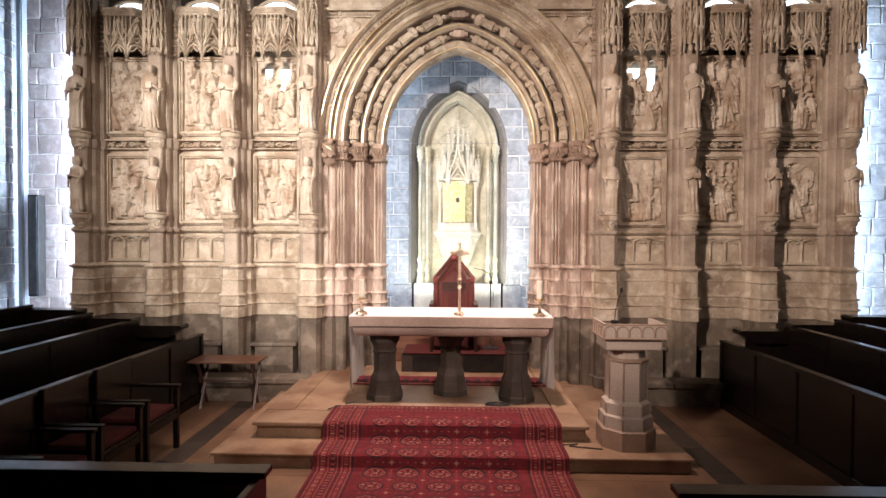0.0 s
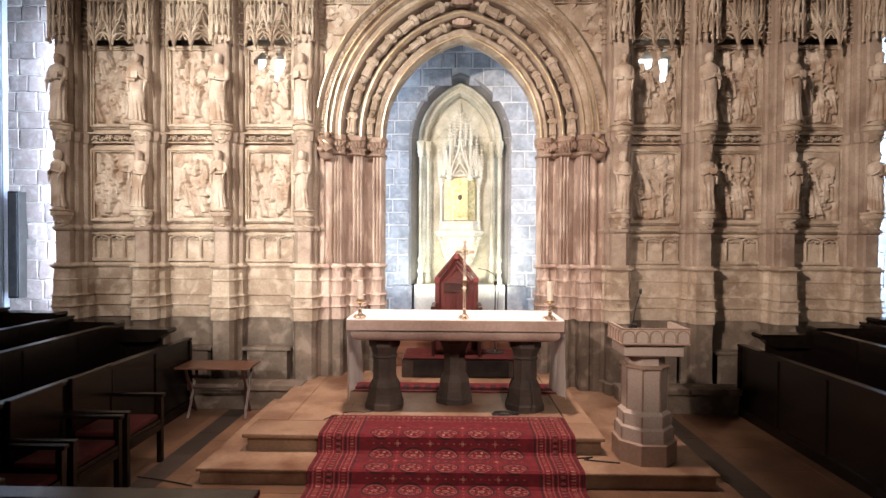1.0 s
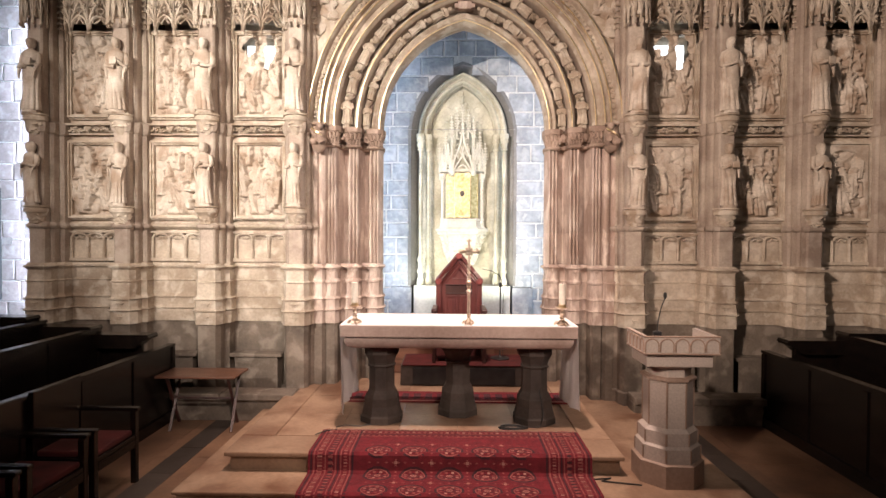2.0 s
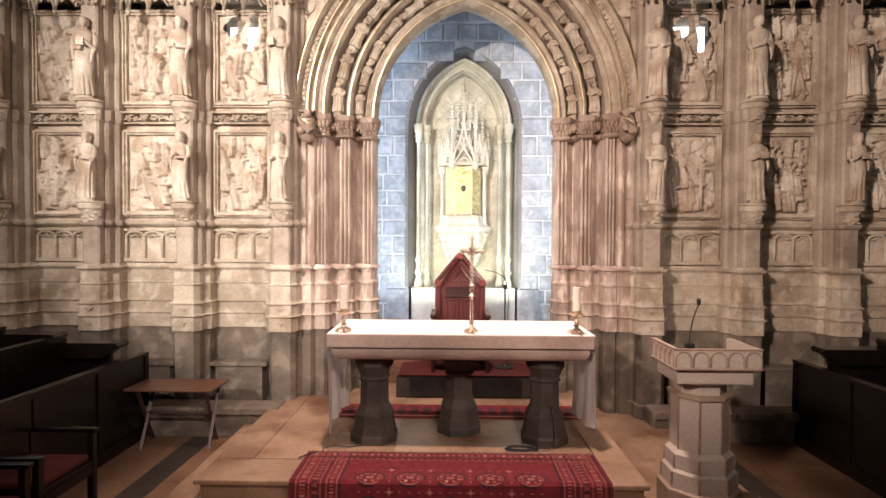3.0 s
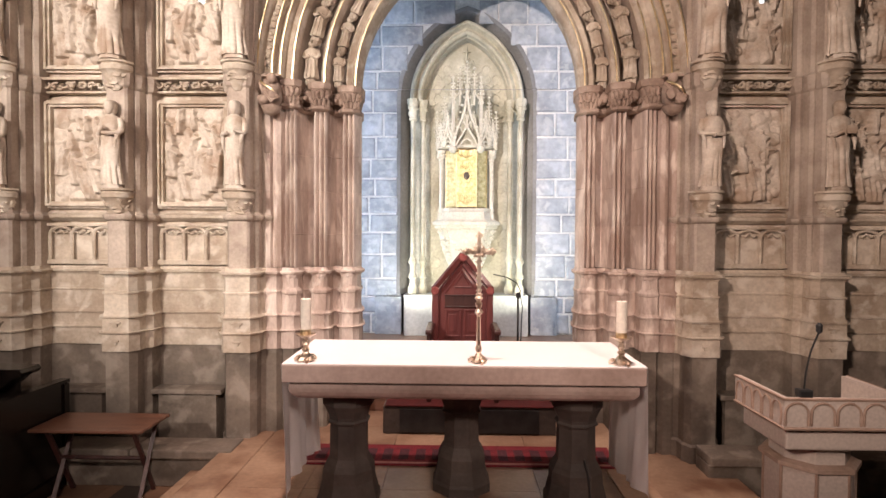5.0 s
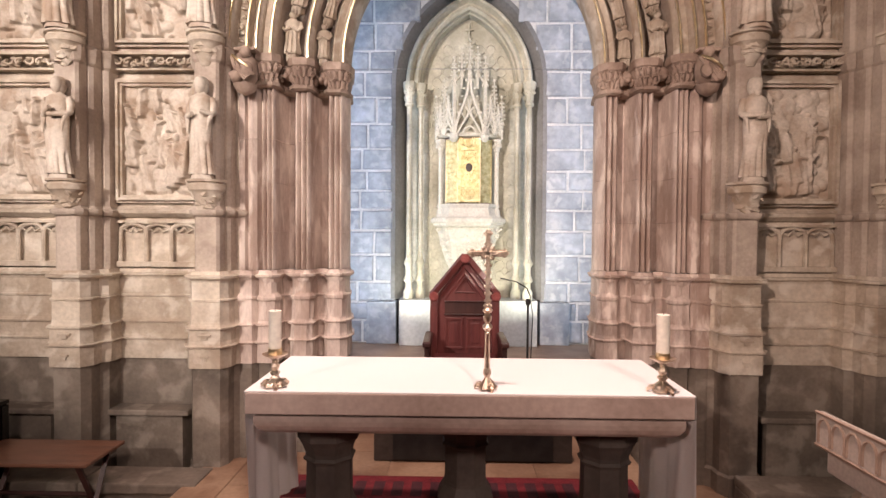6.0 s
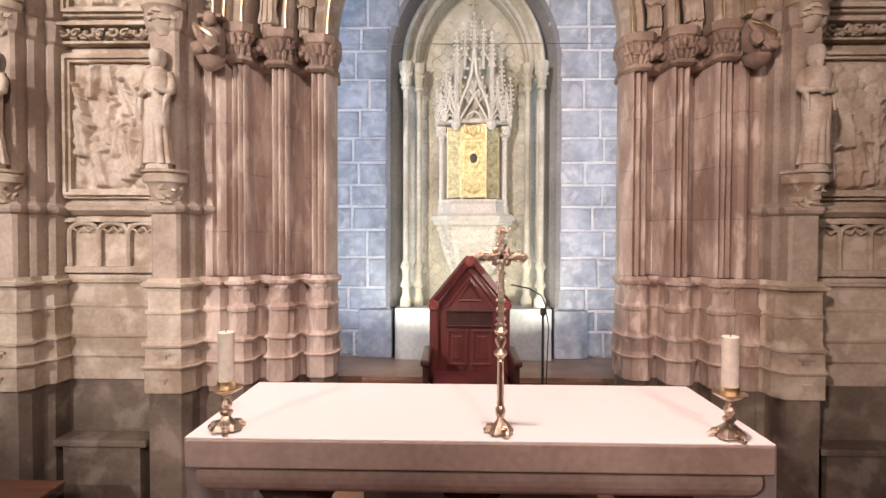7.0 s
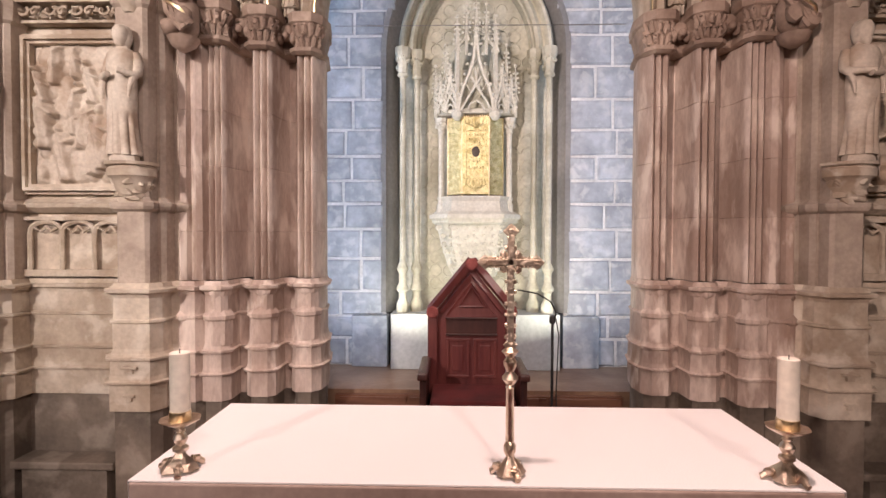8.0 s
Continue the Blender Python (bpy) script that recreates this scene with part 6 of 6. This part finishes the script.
pew(-3.35, -1.04, 3.28, 0.62)
pew(1.42, 3.7, 3.1, 0.62)

# stone benches at the foot of the plinth
for side in (-1, 1):
    t = thing("stone_bench", "worn grey stone bench along the plinth", "bench", "wall benches", at=(XC + side * 3.85, 7.42, FLOOR))
    for k in range(4):
        part("bench_slab", box(B(), -1.8 + k * 0.9, -1.8 + k * 0.9 + 0.885, -0.18, 0.13, 0.26, 0.34, 0.015), GREY, t)
    part("bench_body", box(B(), -1.8, 1.78, -0.13, 0.12, 0.0, 0.26, 0.01), GREY, t)

# left wall fittings
sp_ = thing("column_speaker", "tall slim blue-grey column loudspeaker on the wall", "loudspeaker", at=(-6.60, 8.40, 1.12))
part("cabinet", box(B(), -0.085, 0.085, -0.08, 0.08, 0.0, 1.62, 0.012), BLACK, sp_)
part("grille", box(B(), -0.065, 0.065, -0.088, -0.079, 0.03, 1.59, 0.004), SPEAKER, sp_, "dark grey-blue cloth grille")
part("bracket", box(B(), -0.03, 0.03, 0.08, 0.345, 0.8, 0.9), CHROME, sp_)
post = thing("window_post", "tall blue-grey painted metal post by the corner", "post", at=(-6.86, 8.45, FLOOR))
part("post", box(B(), -0.05, 0.05, -0.05, 0.05, 0.0, 7.2, 0.006), PAINTED, post)
part("rib", box(B(), 0.01, 0.03, -0.062, -0.05, 0.0, 7.2), PAINTED, post)
wb = thing("switch_box", "small white wall box beside the retable", "box", at=(-5.72, 8.5, 0.93))
part("housing", box(B(), -0.1, 0.1, -0.1, 0.235, 0.0, 0.28, 0.012), WHITE_STONE, wb)
part("lid", box(B(), -0.085, 0.085, -0.108, -0.1, 0.02, 0.26, 0.004), WHITE_STONE, wb)

# cables on the platform
def cable(name, pts, label):
    ob = new(name, mesh_of(tube(B(), pts, 0.006, 6), BLACK, True, name))
    tagged(ob, label, "cable")


cable("coiled_cable", [(0.62 + 0.15 * math.cos(i * 0.5) * (1 - i * 0.006), 6.185 + 0.055 * math.sin(i * 0.5), PZ + 0.008 + 0.0006 * i) for i in range(38)] + [(0.88, 6.20, PZ + 0.012), (0.91, 6.235, PZ + 0.03), (0.93, 6.24, PZ + 0.12), (0.92, 6.29, PZ + 0.25), (0.90, 6.32, PZ + 0.36)], "black cable coiled on the platform by the altar leg")
cable("loose_cable", [(-0.82, 6.25, PZ + 0.008), (-0.92, 6.20, PZ + 0.008), (-1.06, 6.22, PZ + 0.008), (-1.15, 6.17, PZ + 0.008), (-1.13, 6.09, PZ + 0.008), (-1.22, 6.02, PZ + 0.022), (-1.31, 5.95, PZ + 0.008)], "thin black cable lying on the platform")
cable("step_cable", [(1.1, 5.62, SZ + 0.008), (1.25, 5.46, SZ + 0.008), (1.4, 5.49, SZ + 0.008), (1.3, 5.43, SZ + 0.008), (1.62, 5.36, SZ + 0.008)], "black cable lying on the lower step")
cable("floor_cable", [(-2.3, 5.1, FLOOR + 0.008), (-2.6, 5.2, FLOOR + 0.008), (-2.9, 5.27, FLOOR + 0.008)], "black cable lying on the floor")


# ---- stones, slabs and tiles as pieces ----
def stone_me(w, h, d, mat_, rng, bev=0.012):
    """A block with chamfered front edges; its front looks along -y."""
    bm = B()
    b = [bm.verts.new(p) for p in ((0, 0, 0), (w, 0, 0), (w, 0, h), (0, 0, h))]
    m_ = [bm.verts.new(p) for p in ((0, -d + bev, 0), (w, -d + bev, 0), (w, -d + bev, h), (0, -d + bev, h))]
    f = [bm.verts.new(p) for p in ((bev, -d, bev), (w - bev, -d, bev), (w - bev, -d, h - bev), (bev, -d, h - bev))]
    for p, q in zip(m_, f):
        dx, dz = rng.uniform(-0.007, 0.007), rng.uniform(-0.007, 0.007)
        for v in (p, q):
            v.co.x += dx
            v.co.z += dz
        q.co.y += rng.uniform(-0.004, 0.004)
    for r0, r1 in ((b, m_), (m_, f)):
        for i in range(4):
            bm.faces.new((r0[i], r0[(i + 1) % 4], r1[(i + 1) % 4], r1[i]))
    bm.faces.new(f)
    me = bpy.data.meshes.new("stone")
    bm.to_mesh(me)
    bm.free()
    me.materials.append(mat_)
    return me


def coursed(parent, mat_, x0, x1, z0, z1, m, seed, rows_h=(0.20, 0.27), lens=(0.30, 0.55), hole=None, joint=0.017):
    """Courses of blocks over x0..x1, z0..z1 of a wall plane given by m."""
    rng = random.Random(seed)
    z = z0
    while z < z1:
        h = min(rng.uniform(*rows_h), z1 - z)
        spans = [(x0, x1)]
        if hole:
            cut = hole(z + h / 2)
            if cut:
                spans = [(x0, cut[0]), (cut[1], x1)]
        for a, b in spans:
            x = a - rng.uniform(0, lens[0]) if not hole else a
            while x < b - 0.04:
                w = rng.uniform(*lens)
                if b - (x + w) < 0.14:
                    w = b - x
                xa, xb = max(x, a), min(x + w, b)
                if xb - xa > 0.06 and h > 0.06:
                    part("stone", None, None, parent, at=m @ Matrix.Translation((xa + joint / 2, 0, z + joint / 2)), me=stone_me(xb - xa - joint, h - joint, 0.012 + rng.uniform(0, 0.012), mat_, rng))
                x += w
        z += h


def shrine_hole(z):
    r = shrine_arch.R + 0.12
    if z <= 3.65:
        return (XC - 0.82, XC + 0.82)
    dz = z - 3.65
    if dz >= math.sqrt(r * r - shrine_arch.off ** 2):
        return None
    w = math.sqrt(r * r - dz * dz) - shrine_arch.off
    return (XC - w, XC + w)


coursed(niche, ASHLAR, XC - 1.44, XC + 1.44, SILL, 5.3, Matrix.Translation((0, YW, 0)), 50, (0.20, 0.30), (0.22, 0.46), hole=shrine_hole, joint=0.026)
coursed(bpy.data.objects["wall_north_west"], BROWN_ASHLAR, X0, -5.2, 0.2, 6.2, Matrix.Translation((0, YN, 0)), 51, (0.24, 0.33), (0.26, 0.46))
coursed(bpy.data.objects["wall_north_east"], ASHLAR, 5.5, X1, 0.2, 6.2, Matrix.Translation((0, YN, 0)), 52, (0.24, 0.33), (0.26, 0.46))
coursed(bpy.data.objects["wall_west"], ASHLAR, -YN, -7.2, 0.2, 6.2, Matrix.Translation((X0, 0, 0)) @ Matrix.Rotation(math.pi / 2, 4, "Z") @ Matrix.Scale(-1, 4, (1, 0, 0)), 53, (0.24, 0.33), (0.3, 0.5))


def tile_me(w, d, t, mat_):
    bm = box(B(), 0, w, 0, d, -t, 0)
    return mesh_of(bm, mat_, False, "tile")


rng = random.Random(60)
tile = tile_me(0.597, 0.597, 0.02, FLOORTILE)
for i in range(20):
    for j in range(22):
        x, y = -6.0 + 0.6 * i, -4.6 + 0.6 * j
        if j < 8 or -2.2 < x < 1.7 and y > 5.0 or abs(x) > 4.6:
            continue
        part("floor_slab", None, None, floor, at=(x, y, FLOOR + rng.uniform(-0.001, 0.001)), me=tile)
bm = B()
for i in range(23):
    for j in range(26):
        x, y = X0 + 0.6 * i, YB + 0.6 * j
        if y < 0.2 or abs(x) > 4.6 + 0.6:
            box(bm, x, x + 0.592, y, y + 0.592, FLOOR - 0.02, FLOOR - 0.001)
tagged(part("floor_slabs", bm, FLOORTILE, floor), kind="stuff")
for x in (-2.87, 2.60):
    for j in range(9):
        part("border_slab", None, None, floor, "dark border slab", at=(x, 2.1 + 0.62 * j, FLOOR + 0.003), me=border if j else (border := tile_me(0.25, 0.615, 0.02, DARKTILE)))
rng = random.Random(61)
for x0, x1, y0, y1, z, par, w, d in ((-1.69, 1.24, 5.955, 8.6, PZ, platform, 0.49, 0.6),):
    ny, nx = int((y1 - y0) / d), int((x1 - x0) / w)
    me = tile_me((x1 - x0) / nx - 0.003, (y1 - y0) / ny - 0.003, 0.044, STEPSTONE)
    for i in range(nx):
        for j in range(ny):
            part("paving_slab", None, None, par, at=(x0 + i * (x1 - x0) / nx, y0 + j * (y1 - y0) / ny, z - 0.004 + rng.uniform(-0.0015, 0.0015)), me=me)
